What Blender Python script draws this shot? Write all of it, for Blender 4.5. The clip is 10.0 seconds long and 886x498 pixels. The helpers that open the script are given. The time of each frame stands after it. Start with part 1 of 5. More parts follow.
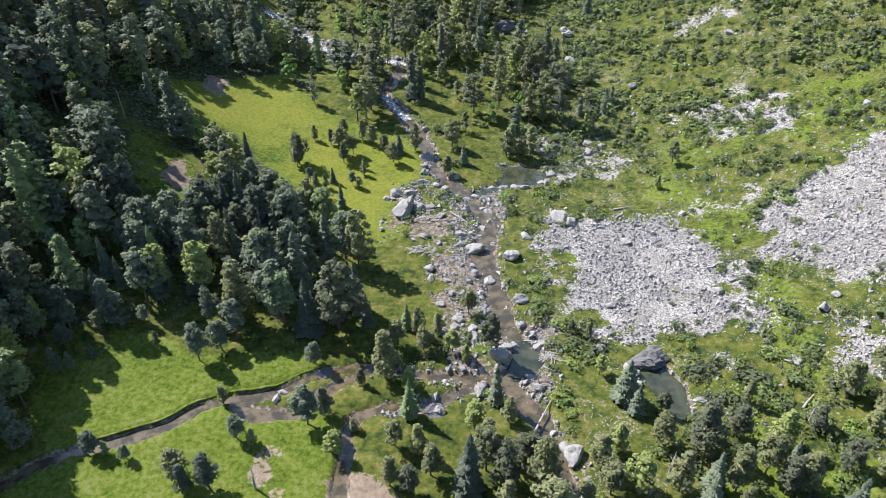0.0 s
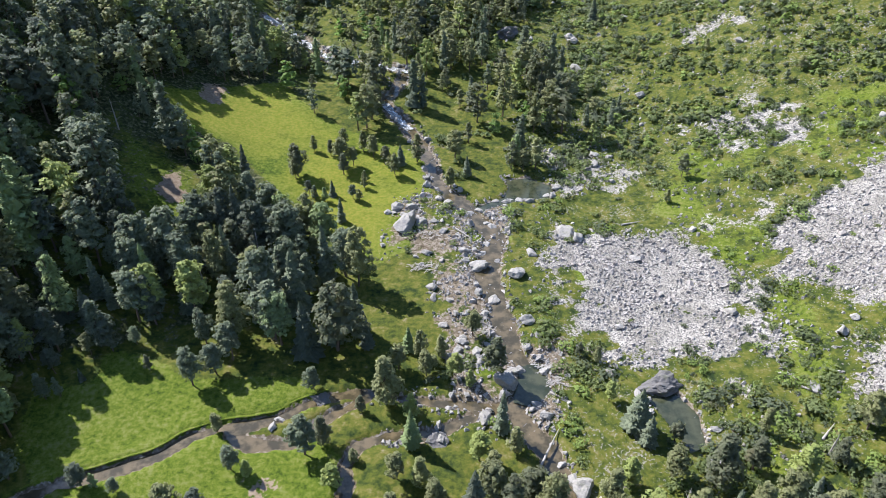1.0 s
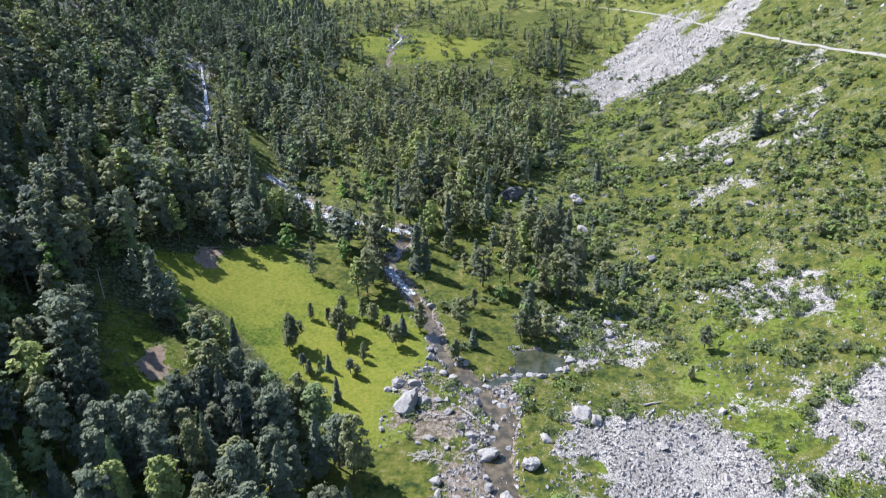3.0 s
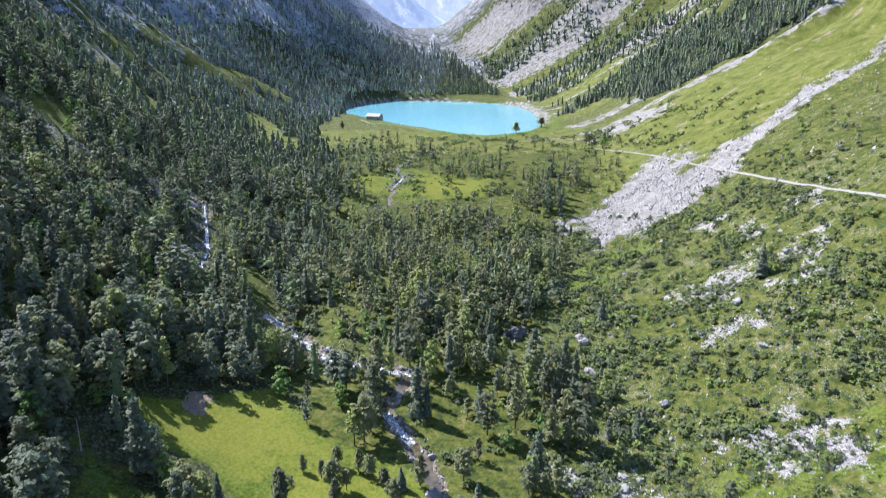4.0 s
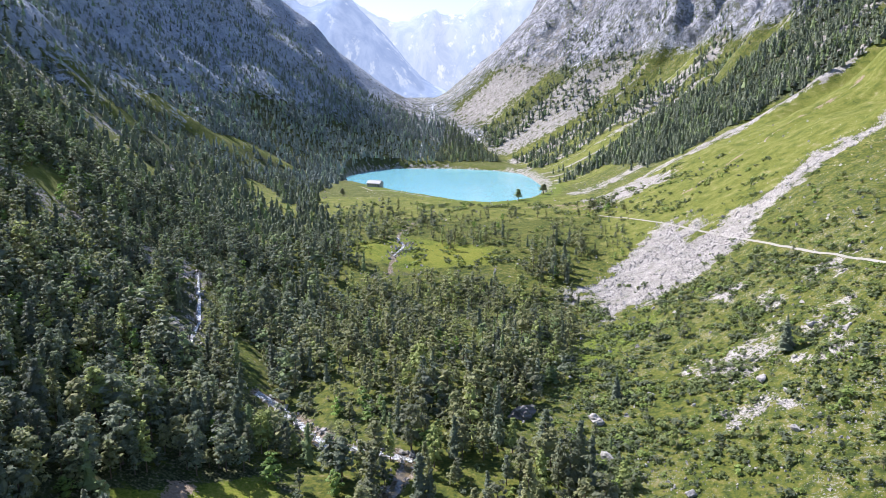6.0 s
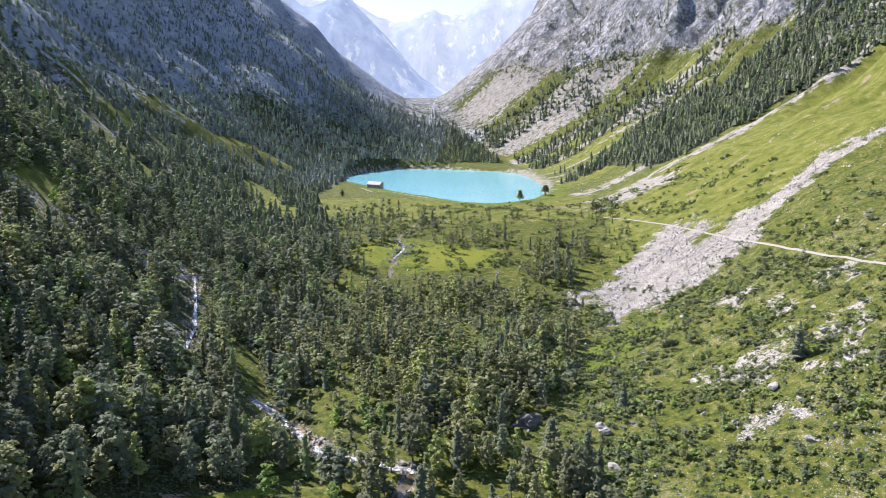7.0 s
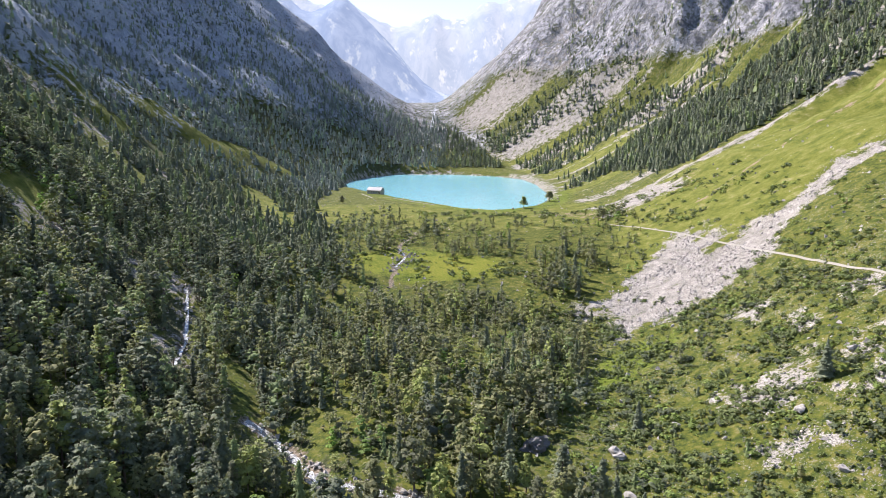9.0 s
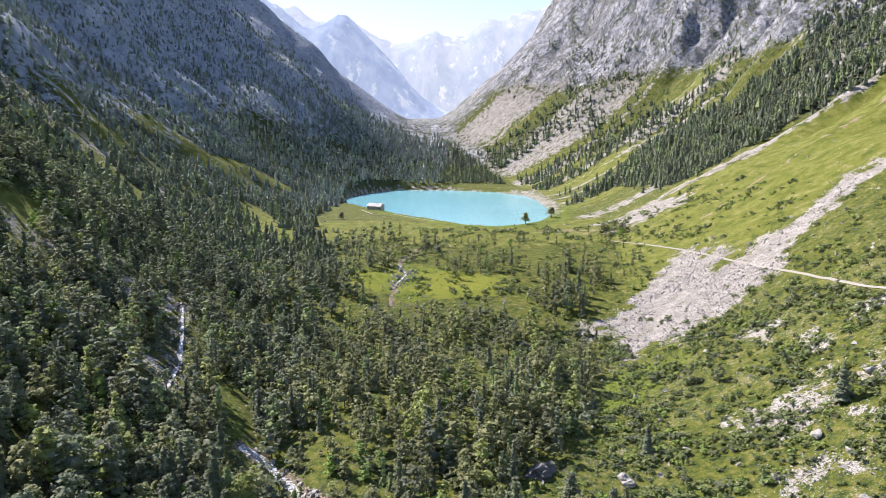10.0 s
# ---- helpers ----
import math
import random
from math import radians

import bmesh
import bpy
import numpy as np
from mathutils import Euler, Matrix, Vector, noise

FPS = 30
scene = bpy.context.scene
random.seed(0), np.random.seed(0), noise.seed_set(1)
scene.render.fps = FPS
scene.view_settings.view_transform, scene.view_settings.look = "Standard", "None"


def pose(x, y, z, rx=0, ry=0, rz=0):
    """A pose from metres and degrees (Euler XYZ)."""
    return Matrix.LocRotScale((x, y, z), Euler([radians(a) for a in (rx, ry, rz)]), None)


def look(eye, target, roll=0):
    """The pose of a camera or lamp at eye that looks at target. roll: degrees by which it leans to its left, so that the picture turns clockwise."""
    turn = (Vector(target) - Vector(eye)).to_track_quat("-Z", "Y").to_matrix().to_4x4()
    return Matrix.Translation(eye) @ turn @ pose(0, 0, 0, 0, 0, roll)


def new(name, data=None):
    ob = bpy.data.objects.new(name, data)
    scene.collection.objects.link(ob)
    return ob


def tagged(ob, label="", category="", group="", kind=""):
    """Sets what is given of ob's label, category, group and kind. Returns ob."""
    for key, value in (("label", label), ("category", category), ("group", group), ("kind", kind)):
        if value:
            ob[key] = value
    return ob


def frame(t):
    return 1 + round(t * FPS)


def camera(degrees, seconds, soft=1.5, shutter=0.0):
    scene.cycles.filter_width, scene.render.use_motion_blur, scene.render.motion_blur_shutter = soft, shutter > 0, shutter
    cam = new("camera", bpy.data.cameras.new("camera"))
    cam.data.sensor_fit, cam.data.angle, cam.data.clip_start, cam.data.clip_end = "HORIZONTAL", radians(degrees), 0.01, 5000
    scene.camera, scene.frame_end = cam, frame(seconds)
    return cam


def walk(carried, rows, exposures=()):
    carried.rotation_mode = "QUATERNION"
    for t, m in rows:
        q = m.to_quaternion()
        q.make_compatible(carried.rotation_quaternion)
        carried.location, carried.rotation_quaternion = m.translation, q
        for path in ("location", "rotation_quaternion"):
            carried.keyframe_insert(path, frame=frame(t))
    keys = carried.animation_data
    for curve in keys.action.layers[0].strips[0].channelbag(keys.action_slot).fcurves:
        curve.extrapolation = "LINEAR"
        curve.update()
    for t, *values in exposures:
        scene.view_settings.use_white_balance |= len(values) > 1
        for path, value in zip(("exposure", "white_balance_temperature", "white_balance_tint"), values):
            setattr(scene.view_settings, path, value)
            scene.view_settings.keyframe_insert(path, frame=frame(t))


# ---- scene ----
cam = camera(64.0, 10.0, soft=0.75, shutter=0.25)
METRES, EYE, TILT, LEAN, TURN = 95.0, 80.0, -36.7, 0.0, 0.0
ROWS = [
    (0.0, 0.0, 0.0, 0.0, -0.0, 0.0, 0.0),
    (0.5, -0.0038, 0.0396, 0.0286, 0.02, 0.03, -0.04),
    (1.0, -0.0073, 0.079, 0.0572, 0.06, 0.01, -0.1),
    (1.5, -0.0107, 0.1203, 0.0943, 0.08, 1.13, -0.14),
    (2.0, -0.015, 0.1621, 0.1257, 0.08, 4.12, -0.18),
    (2.2, -0.0165, 0.1787, 0.1389, 0.08, 5.27, -0.18),
    (3.3, -0.0247, 0.2703, 0.2117, 0.11, 14.17, -0.17),
    (3.5, -0.0263, 0.2866, 0.2246, 0.11, 16.31, -0.17),
    (4.0, -0.0306, 0.3266, 0.2554, 0.1, 21.89, -0.12),
    (4.5, -0.0357, 0.3693, 0.2752, 0.09, 26.76, -0.08),
    (5.0, -0.0392, 0.4089, 0.3008, 0.11, 27.09, -0.07),
    (5.5, -0.0433, 0.4472, 0.3289, 0.12, 27.14, -0.06),
    (7.0, -0.0561, 0.5618, 0.4136, 0.17, 27.23, -0.01),
    (7.5, -0.0567, 0.6011, 0.4425, 0.21, 27.26, -0.03),
    (8.0, -0.0613, 0.6402, 0.4714, 0.21, 27.28, -0.03),
    (8.5, -0.0639, 0.6798, 0.5006, 0.22, 27.33, -0.05),
    (9.0, -0.0669, 0.7191, 0.5329, 0.24, 27.6, -0.07),
    (9.5, -0.0709, 0.7599, 0.5598, 0.25, 28.88, -0.06),
    (10.0, -0.0753, 0.8001, 0.5894, 0.25, 28.86, -0.06),
]
walk(cam, [(t, pose(0, 0, EYE, TILT, LEAN, TURN) @ pose(METRES * x, METRES * y, METRES * z, 90 + pitch, roll, yaw)) for t, x, y, z, yaw, pitch, roll in ROWS],
     [(0.0, 1.14, 5950, 12), (2.2, 1.14, 5850, 12), (4.0, 1.2, 5600, 16), (5.0, 1.2, 5700, 17), (7.0, 1.18, 6200, 18), (10.0, 1.17, 6400, 18)])

# ---------------------------------------------------------------- sky and sun
SUN_EL, SUN_AZ = 45.0, 55.0          # degrees up, and degrees to the left of the valley's line
world = bpy.data.worlds.new("sky")
scene.world = world
world.use_nodes = True
sky = world.node_tree.nodes.new("ShaderNodeTexSky")
sky.sky_type, sky.sun_disc = "NISHITA", False
sky.sun_elevation, sky.sun_rotation = radians(SUN_EL), radians(-SUN_AZ)
sky.altitude, sky.air_density, sky.dust_density, sky.ozone_density = 1700, 1.2, 1.2, 1.5
background = world.node_tree.nodes["Background"]
background.inputs["Strength"].default_value = 0.118
world.node_tree.links.new(sky.outputs[0], background.inputs["Color"])

to_sun = Vector((-math.sin(radians(SUN_AZ)) * math.cos(radians(SUN_EL)), math.cos(radians(SUN_AZ)) * math.cos(radians(SUN_EL)), math.sin(radians(SUN_EL))))
sun = new("sun", bpy.data.lights.new("sun", "SUN"))
sun.data.energy, sun.data.angle, sun.data.color = 5.0, radians(0.53), (1.0, 0.95, 0.87)
sun.matrix_world = look(to_sun * 400, (0, 0, 0))

# ---------------------------------------------------------------- materials
class Nodes:
    """Short hand for a node tree."""

    def __init__(self, name):
        self.mat = bpy.data.materials.new(name)
        self.mat.use_nodes = True
        self.tree = self.mat.node_tree
        self.bsdf = self.tree.nodes["Principled BSDF"]
        self.out = self.tree.nodes["Material Output"]
        self.place = self.tree.nodes.new("ShaderNodeNewGeometry").outputs["Position"]

    def node(self, kind, **sets):
        n = self.tree.nodes.new(kind)
        if kind == "ShaderNodeTexNoise":
            n.noise_dimensions = "3D"
        for key, value in sets.items():
            self.put(n.inputs[key.replace("_", " ")], value)
        return n

    def put(self, socket, value):
        if isinstance(value, bpy.types.NodeSocket):
            self.tree.links.new(value, socket)
        else:
            socket.default_value = value

    def noise(self, scale, detail=4.0, rough_=0.6, vector=None, warp=0.0):
        n = self.node("ShaderNodeTexNoise", Scale=scale, Detail=detail, Roughness=rough_, Distortion=warp)
        self.put(n.inputs["Vector"], vector or self.place)
        return n.outputs["Fac"]

    def cells(self, scale, feature="F1", vector=None):
        n = self.node("ShaderNodeTexVoronoi", Scale=scale)
        n.feature = feature
        self.put(n.inputs["Vector"], vector or self.place)
        return n

    def math(self, op, a, b=0.0, c=None):
        n = self.tree.nodes.new("ShaderNodeMath")
        n.operation = op
        self.put(n.inputs[0], a)
        self.put(n.inputs[1], b)
        if c is not None:
            self.put(n.inputs[2], c)
        return n.outputs[0]

    def span(self, value, a, b, lo=0.0, hi=1.0):
        n = self.node("ShaderNodeMapRange", Value=value, From_Min=a, From_Max=b, To_Min=lo, To_Max=hi)
        n.interpolation_type = "SMOOTHSTEP"
        return n.outputs[0]

    def mix(self, fac, a, b, blend="MIX"):
        n = self.tree.nodes.new("ShaderNodeMix")
        n.data_type, n.blend_type = "RGBA", blend
        self.put(n.inputs["Factor"], fac)
        for socket, value in ((n.inputs[6], a), (n.inputs[7], b)):
            self.put(socket, value if isinstance(value, bpy.types.NodeSocket) else (*value, 1.0))
        return n.outputs[2]

    def ramp(self, fac, *stops):
        n = self.tree.nodes.new("ShaderNodeValToRGB")
        e = n.color_ramp.elements
        while len(e) < len(stops):
            e.new(0.5)
        for item, (at, colour) in zip(e, stops):
            item.position, item.color = at, (*colour, 1.0)
        self.put(n.inputs["Fac"], fac)
        return n.outputs["Color"]

    def attr(self, name):
        n = self.tree.nodes.new("ShaderNodeAttribute")
        n.attribute_name = name
        return n.outputs["Fac"]

    def bump(self, height, strength=0.5, distance=0.2):
        n = self.node("ShaderNodeBump", Strength=strength, Distance=distance)
        self.put(n.inputs["Height"], height)
        self.put(self.bsdf.inputs["Normal"], n.outputs["Normal"])

    def done(self, colour, roughness=0.9, specular=0.25, metallic=0.0):
        self.put(self.bsdf.inputs["Base Color"], colour if isinstance(colour, bpy.types.NodeSocket) else (*colour, 1.0))
        self.put(self.bsdf.inputs["Roughness"], roughness)
        self.put(self.bsdf.inputs["Specular IOR Level"], specular)
        self.put(self.bsdf.inputs["Metallic"], metallic)
        return self.mat


def vary(n, spread=0.5):
    """A random number per piece: of the object, and of each loose island of its mesh."""
    a = n.tree.nodes.new("ShaderNodeObjectInfo").outputs["Random"]
    b = n.tree.nodes.new("ShaderNodeNewGeometry").outputs["Random Per Island"]
    return n.math("ADD", n.math("MULTIPLY", a, 1 - spread), n.math("MULTIPLY", b, spread))


def ground_material():
    n = Nodes("alpine_ground")
    big, mid, small, grit = n.noise(0.018, 5), n.noise(0.11, 5), n.noise(0.8, 5, 0.65), n.noise(5.0, 3, 0.7)
    edge = n.math("ADD", n.math("MULTIPLY", n.math("SUBTRACT", mid, 0.5), 2.3), n.math("MULTIPLY", n.math("SUBTRACT", small, 0.5), 1.7))

    def mask(name, lo=0.42, hi=0.58, wobble=1.0):
        return n.span(n.math("ADD", n.attr(name), n.math("MULTIPLY", n.math("MULTIPLY", edge, wobble), n.span(n.attr(name), 0.0, 0.3))), lo, hi)

    turf = n.ramp(n.math("ADD", n.math("MULTIPLY", n.noise(0.3, 3, 0.6), 0.45), n.math("ADD", n.math("MULTIPLY", small, 0.35), n.math("MULTIPLY", mid, 0.2))),
                  (0.38, (0.018, 0.03, 0.01)), (0.45, (0.044, 0.06, 0.012)), (0.52, (0.083, 0.092, 0.015)), (0.58, (0.12, 0.112, 0.03)), (0.66, (0.19, 0.165, 0.105)))
    lush = n.ramp(n.math("ADD", n.math("MULTIPLY", big, 0.15), n.math("ADD", n.math("MULTIPLY", n.math("ADD", mid, n.math("MULTIPLY", small, 2.4)), 0.17), n.math("MULTIPLY", grit, 0.27))),
                  (0.42, (0.033, 0.055, 0.007)), (0.47, (0.067, 0.098, 0.01)), (0.52, (0.104, 0.13, 0.015)), (0.58, (0.15, 0.155, 0.05)))
    lush = n.mix(n.math("MULTIPLY", n.attr("ripe"), n.span(n.math("ADD", big, n.math("MULTIPLY", mid, 0.5)), 0.5, 0.78)), lush, n.mix(n.span(small, 0.35, 0.65), (0.115, 0.14, 0.013), (0.18, 0.17, 0.03)))
    dry = n.ramp(n.math("ADD", n.math("MULTIPLY", mid, 0.6), n.math("MULTIPLY", small, 0.4)),
                 (0.4, (0.066, 0.082, 0.014)), (0.5, (0.104, 0.115, 0.02)), (0.58, (0.14, 0.138, 0.036)), (0.68, (0.23, 0.21, 0.13)))
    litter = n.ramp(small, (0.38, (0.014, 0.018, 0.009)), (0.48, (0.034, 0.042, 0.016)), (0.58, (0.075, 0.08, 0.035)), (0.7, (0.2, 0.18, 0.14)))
    soil = n.ramp(n.math("ADD", n.math("MULTIPLY", small, 0.5), n.math("MULTIPLY", grit, 0.5)),
                  (0.3, (0.1, 0.07, 0.046)), (0.5, (0.2, 0.15, 0.108)), (0.7, (0.32, 0.265, 0.21)))
    cell = n.cells(2.1)
    cell2 = n.cells(0.75)
    tone = n.math("ADD", n.math("MULTIPLY", cell.outputs["Color"], 0.55), n.math("MULTIPLY", cell2.outputs["Color"], 0.45))
    stones = n.ramp(tone, (0.1, (0.15, 0.136, 0.118)), (0.45, (0.29, 0.268, 0.238)), (0.85, (0.45, 0.418, 0.375)))
    stones = n.mix(n.span(mid, 0.40, 0.62), n.mix(0.45, stones, (0.15, 0.135, 0.11)), n.mix(0.15, stones, (0.46, 0.43, 0.40)))
    stones = n.mix(n.span(cell.outputs["Distance"], 0.4, 0.8), stones, (0.1, 0.095, 0.093))
    # cliffs: strata and dark streaks down the slope
    tilted = n.tree.nodes.new("ShaderNodeMapping")
    n.put(tilted.inputs["Vector"], n.place)
    tilted.inputs["Scale"].default_value = (1.0, 1.0, 0.5)
    tilted.inputs["Rotation"].default_value = (0.2, 0.35, 0.0)
    strata = n.noise(0.04, 8, 0.78, tilted.outputs[0], 0.15)
    cracks = n.noise(0.13, 7, 0.8, tilted.outputs[0], 0.2)
    crag = n.ramp(n.math("ADD", n.math("MULTIPLY", strata, 0.6), n.math("MULTIPLY", cracks, 0.4)),
                  (0.38, (0.08, 0.086, 0.1)), (0.46, (0.25, 0.252, 0.275)), (0.54, (0.4, 0.395, 0.415)), (0.64, (0.55, 0.535, 0.545)))
    block = n.cells(0.045, "F1", tilted.outputs[0]).outputs["Distance"]
    ledge = n.cells(0.16, "F1", tilted.outputs[0]).outputs["Distance"]
    facet = n.math("ADD", n.math("MULTIPLY", block, 0.6), n.math("MULTIPLY", ledge, 0.4))
    crag = n.mix(n.math("MULTIPLY", n.span(facet, 0.42, 0.68), 0.6), crag, (0.06, 0.066, 0.066))
    crag = n.mix(n.math("MULTIPLY", n.span(n.math("ADD", mid, n.math("MULTIPLY", big, 0.4)), 0.72, 0.8), 0.7), crag, (0.075, 0.085, 0.035))
    bed = n.ramp(n.math("ADD", n.math("MULTIPLY", small, 0.5), n.math("MULTIPLY", tone, 0.5)),
                 (0.3, (0.06, 0.046, 0.03)), (0.5, (0.14, 0.112, 0.08)), (0.75, (0.32, 0.28, 0.245)))
    # loose stones in the turf, more of them where the slope is stony
    bits = n.math("ADD", n.math("MULTIPLY", n.noise(1.3, 3, 0.6, None, 0.5), 0.7), n.math("MULTIPLY", mid, 0.3))
    lone = n.span(n.math("ADD", bits, n.math("MULTIPLY", n.attr("stony"), 0.05)), 0.6, 0.65)
    c = n.mix(n.math("MULTIPLY", n.math("MULTIPLY", lone, 0.75), n.span(n.attr("stony"), 0.05, 0.5)), turf, n.mix(0.5, stones, (0.2, 0.19, 0.17)))
    c = n.mix(mask("dry"), c, dry)
    c = n.mix(mask("lush", 0.4, 0.6, 0.7), c, lush)
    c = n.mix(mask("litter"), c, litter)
    # blue haze over the left wall, put into the rock's colour
    crag = n.mix(n.math("MULTIPLY", n.attr("haze_blue"), 0.75), crag, n.ramp(strata, (0.35, (0.26, 0.3, 0.37)), (0.6, (0.41, 0.45, 0.52))))
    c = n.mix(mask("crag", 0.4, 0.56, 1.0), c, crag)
    c = n.mix(mask("soil"), c, soil)
    c = n.mix(mask("scree", 0.44, 0.54, 1.15), c, stones)
    c = n.mix(mask("bed", 0.42, 0.58, 0.8), c, bed)
    height = n.math("ADD", n.math("MULTIPLY", small, 0.6), n.math("MULTIPLY", grit, 0.25))
    height = n.math("ADD", height, n.math("MULTIPLY", n.math("MULTIPLY", n.attr("crag"), n.math("SUBTRACT", n.math("ADD", cracks, n.math("MULTIPLY", strata, 3.0)), n.math("MULTIPLY", facet, 1.2))), 16.0))
    n.bump(height, 0.7, 0.6)
    return n.done(c, 0.95, 0.12)


def stone_material(name, lo, hi, lichen=0.25):
    n = Nodes(name)
    r = vary(n, 0.7)
    fine, blotch = n.noise(2.2, 6, 0.7), n.noise(0.5, 4)
    c = n.mix(r, lo, hi)
    c = n.mix(n.span(fine, 0.35, 0.7), n.mix(0.45, c, (0.1, 0.1, 0.1)), c)
    c = n.mix(n.math("MULTIPLY", n.span(blotch, 0.55, 0.72), lichen), c, (0.16, 0.17, 0.09))
    n.bump(fine, 0.8, 0.25)
    return n.done(c, 0.9, 0.2)


def leaf_material(name, dark, light, through_=0.25, rust=0.3):
    """Needles or leaves: each tree has its own tone, each spray a little of its own."""
    n = Nodes(name)
    own = n.math("FRACT", n.math("ADD", n.tree.nodes.new("ShaderNodeObjectInfo").outputs["Random"], n.attr("tone")))
    spray = n.tree.nodes.new("ShaderNodeNewGeometry").outputs["Random Per Island"]
    needles = n.noise(2.4, 4, 0.75)
    mix = n.math("ADD", n.math("MULTIPLY", own, 0.42), n.math("ADD", n.math("MULTIPLY", spray, 0.38), n.math("MULTIPLY", n.span(needles, 0.38, 0.62), 0.25)))
    c = n.mix(mix, dark, light)
    # one tree in four greyer, one in six fresher, a few with brown needles
    c = n.mix(n.span(own, 0.28, 0.22), c, n.mix(0.55, c, (0.085, 0.095, 0.075)))
    c = n.mix(n.math("MULTIPLY", n.span(own, 0.82, 0.86), 0.6), c, (light[0] * 0.9, light[1] * 1.08, light[2] * 0.55))
    c = n.mix(n.math("MULTIPLY", n.span(n.noise(0.16, 2), 0.62, 0.7), rust), c, (0.16, 0.11, 0.06))
    n.bump(needles, 0.6, 0.4)
    n.done(c, 0.7, 0.25)
    t = n.node("ShaderNodeBsdfTranslucent")
    n.put(t.inputs["Color"], n.mix(0.5, c, (light[0] * 1.3, light[1] * 1.5, light[2] * 0.8)))
    m = n.node("ShaderNodeMixShader", Fac=through_)
    n.put(m.inputs[1], n.bsdf.outputs[0])
    n.put(m.inputs[2], t.outputs[0])
    n.put(n.out.inputs["Surface"], m.outputs[0])
    return n.mat


def bark_material(name, lo, hi):
    n = Nodes(name)
    v = n.noise(3.0, 5, 0.7)
    n.bump(v, 0.6, 0.08)
    return n.done(n.mix(v, lo, hi), 0.95, 0.1)


def water_material(name, deep, shallow, roughness, wave, white=None):
    n = Nodes(name)
    v = n.noise(0.35, 4, 0.55)
    c = n.mix(n.span(v, 0.35, 0.65), deep, shallow)
    rough_ = roughness
    if white is not None:
        foam = n.span(n.noise(0.9, 6, 0.75, None, 1.2), white, white + 0.1)
        c = n.mix(foam, c, (0.7, 0.72, 0.74))
        rough_ = n.math("ADD", roughness, n.math("MULTIPLY", foam, 0.5))
    n.bump(n.noise(wave, 4, 0.6), 0.35, 0.12)
    return n.done(c, rough_, 0.5)


GROUND = ground_material()
BOULDER = stone_material("grey_granite", (0.19, 0.178, 0.165), (0.39, 0.365, 0.34), 0.4)
DARK_ROCK = stone_material("dark_wet_rock", (0.06, 0.055, 0.058), (0.18, 0.167, 0.163), 0.5)
SCREE = stone_material("pale_scree", (0.21, 0.19, 0.175), (0.56, 0.512, 0.48), 0.15)
PINE = leaf_material("pine_needles", (0.055, 0.063, 0.032), (0.3, 0.305, 0.14))
FIR = leaf_material("fir_needles", (0.036, 0.052, 0.042), (0.235, 0.262, 0.165), 0.25, 0.12)
# blue haze of the far slopes is put into these needles' colour
HAZY_FIR = leaf_material("haze_tinted_fir_needles", (0.06, 0.078, 0.08), (0.25, 0.295, 0.275), 0.2, 0.0)
BIRCH = leaf_material("birch_leaves", (0.08, 0.13, 0.035), (0.21, 0.3, 0.08), 0.35, 0.0)
SHRUB = leaf_material("dwarf_shrub", (0.036, 0.055, 0.024), (0.2, 0.235, 0.085), 0.25, 0.25)
EARTH = stone_material("dark_bank_earth", (0.035, 0.027, 0.02), (0.09, 0.07, 0.05), 0.2)
BARK = bark_material("pine_bark", (0.07, 0.05, 0.04), (0.2, 0.15, 0.12))
DEADWOOD = bark_material("bleached_wood", (0.2, 0.18, 0.165), (0.43, 0.4, 0.37))
RIVER = water_material("river_water", (0.05, 0.042, 0.024), (0.125, 0.096, 0.056), 0.08, 1.6)
POOL = water_material("pool_water", (0.028, 0.034, 0.02), (0.06, 0.062, 0.036), 0.09, 0.8)
RAPID = water_material("white_water", (0.09, 0.09, 0.085), (0.2, 0.205, 0.2), 0.25, 2.0, 0.5)
LAKE_WATER = water_material("glacial_lake_water", (0.15, 0.38, 0.44), (0.18, 0.43, 0.49), 0.18, 0.25)
GRAVEL = stone_material("path_gravel", (0.28, 0.26, 0.225), (0.36, 0.335, 0.29), 0.0)
PLASTER = stone_material("hut_stone", (0.4, 0.38, 0.35), (0.5, 0.48, 0.45), 0.05)
SLATE = stone_material("roof_slate", (0.45, 0.44, 0.45), (0.55, 0.54, 0.55), 0.0)
DARK_GLASS = water_material("window_glass", (0.02, 0.025, 0.03), (0.03, 0.035, 0.04), 0.08, 1.0)


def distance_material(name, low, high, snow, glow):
    """A far backdrop; the bright air before it is put into its colour and glow."""
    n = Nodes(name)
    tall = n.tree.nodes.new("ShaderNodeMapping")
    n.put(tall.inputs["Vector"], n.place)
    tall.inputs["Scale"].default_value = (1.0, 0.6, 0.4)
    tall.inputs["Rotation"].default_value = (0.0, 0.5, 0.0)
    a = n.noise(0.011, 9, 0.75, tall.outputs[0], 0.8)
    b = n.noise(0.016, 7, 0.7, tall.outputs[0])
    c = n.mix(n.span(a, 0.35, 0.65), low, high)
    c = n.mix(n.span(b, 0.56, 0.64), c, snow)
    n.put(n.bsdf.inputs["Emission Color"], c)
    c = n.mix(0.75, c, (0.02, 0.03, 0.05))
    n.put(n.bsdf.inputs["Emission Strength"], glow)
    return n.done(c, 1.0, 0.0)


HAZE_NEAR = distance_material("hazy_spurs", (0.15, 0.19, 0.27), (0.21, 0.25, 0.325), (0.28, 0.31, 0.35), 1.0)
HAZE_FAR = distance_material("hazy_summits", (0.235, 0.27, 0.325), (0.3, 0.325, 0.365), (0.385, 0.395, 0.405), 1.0)
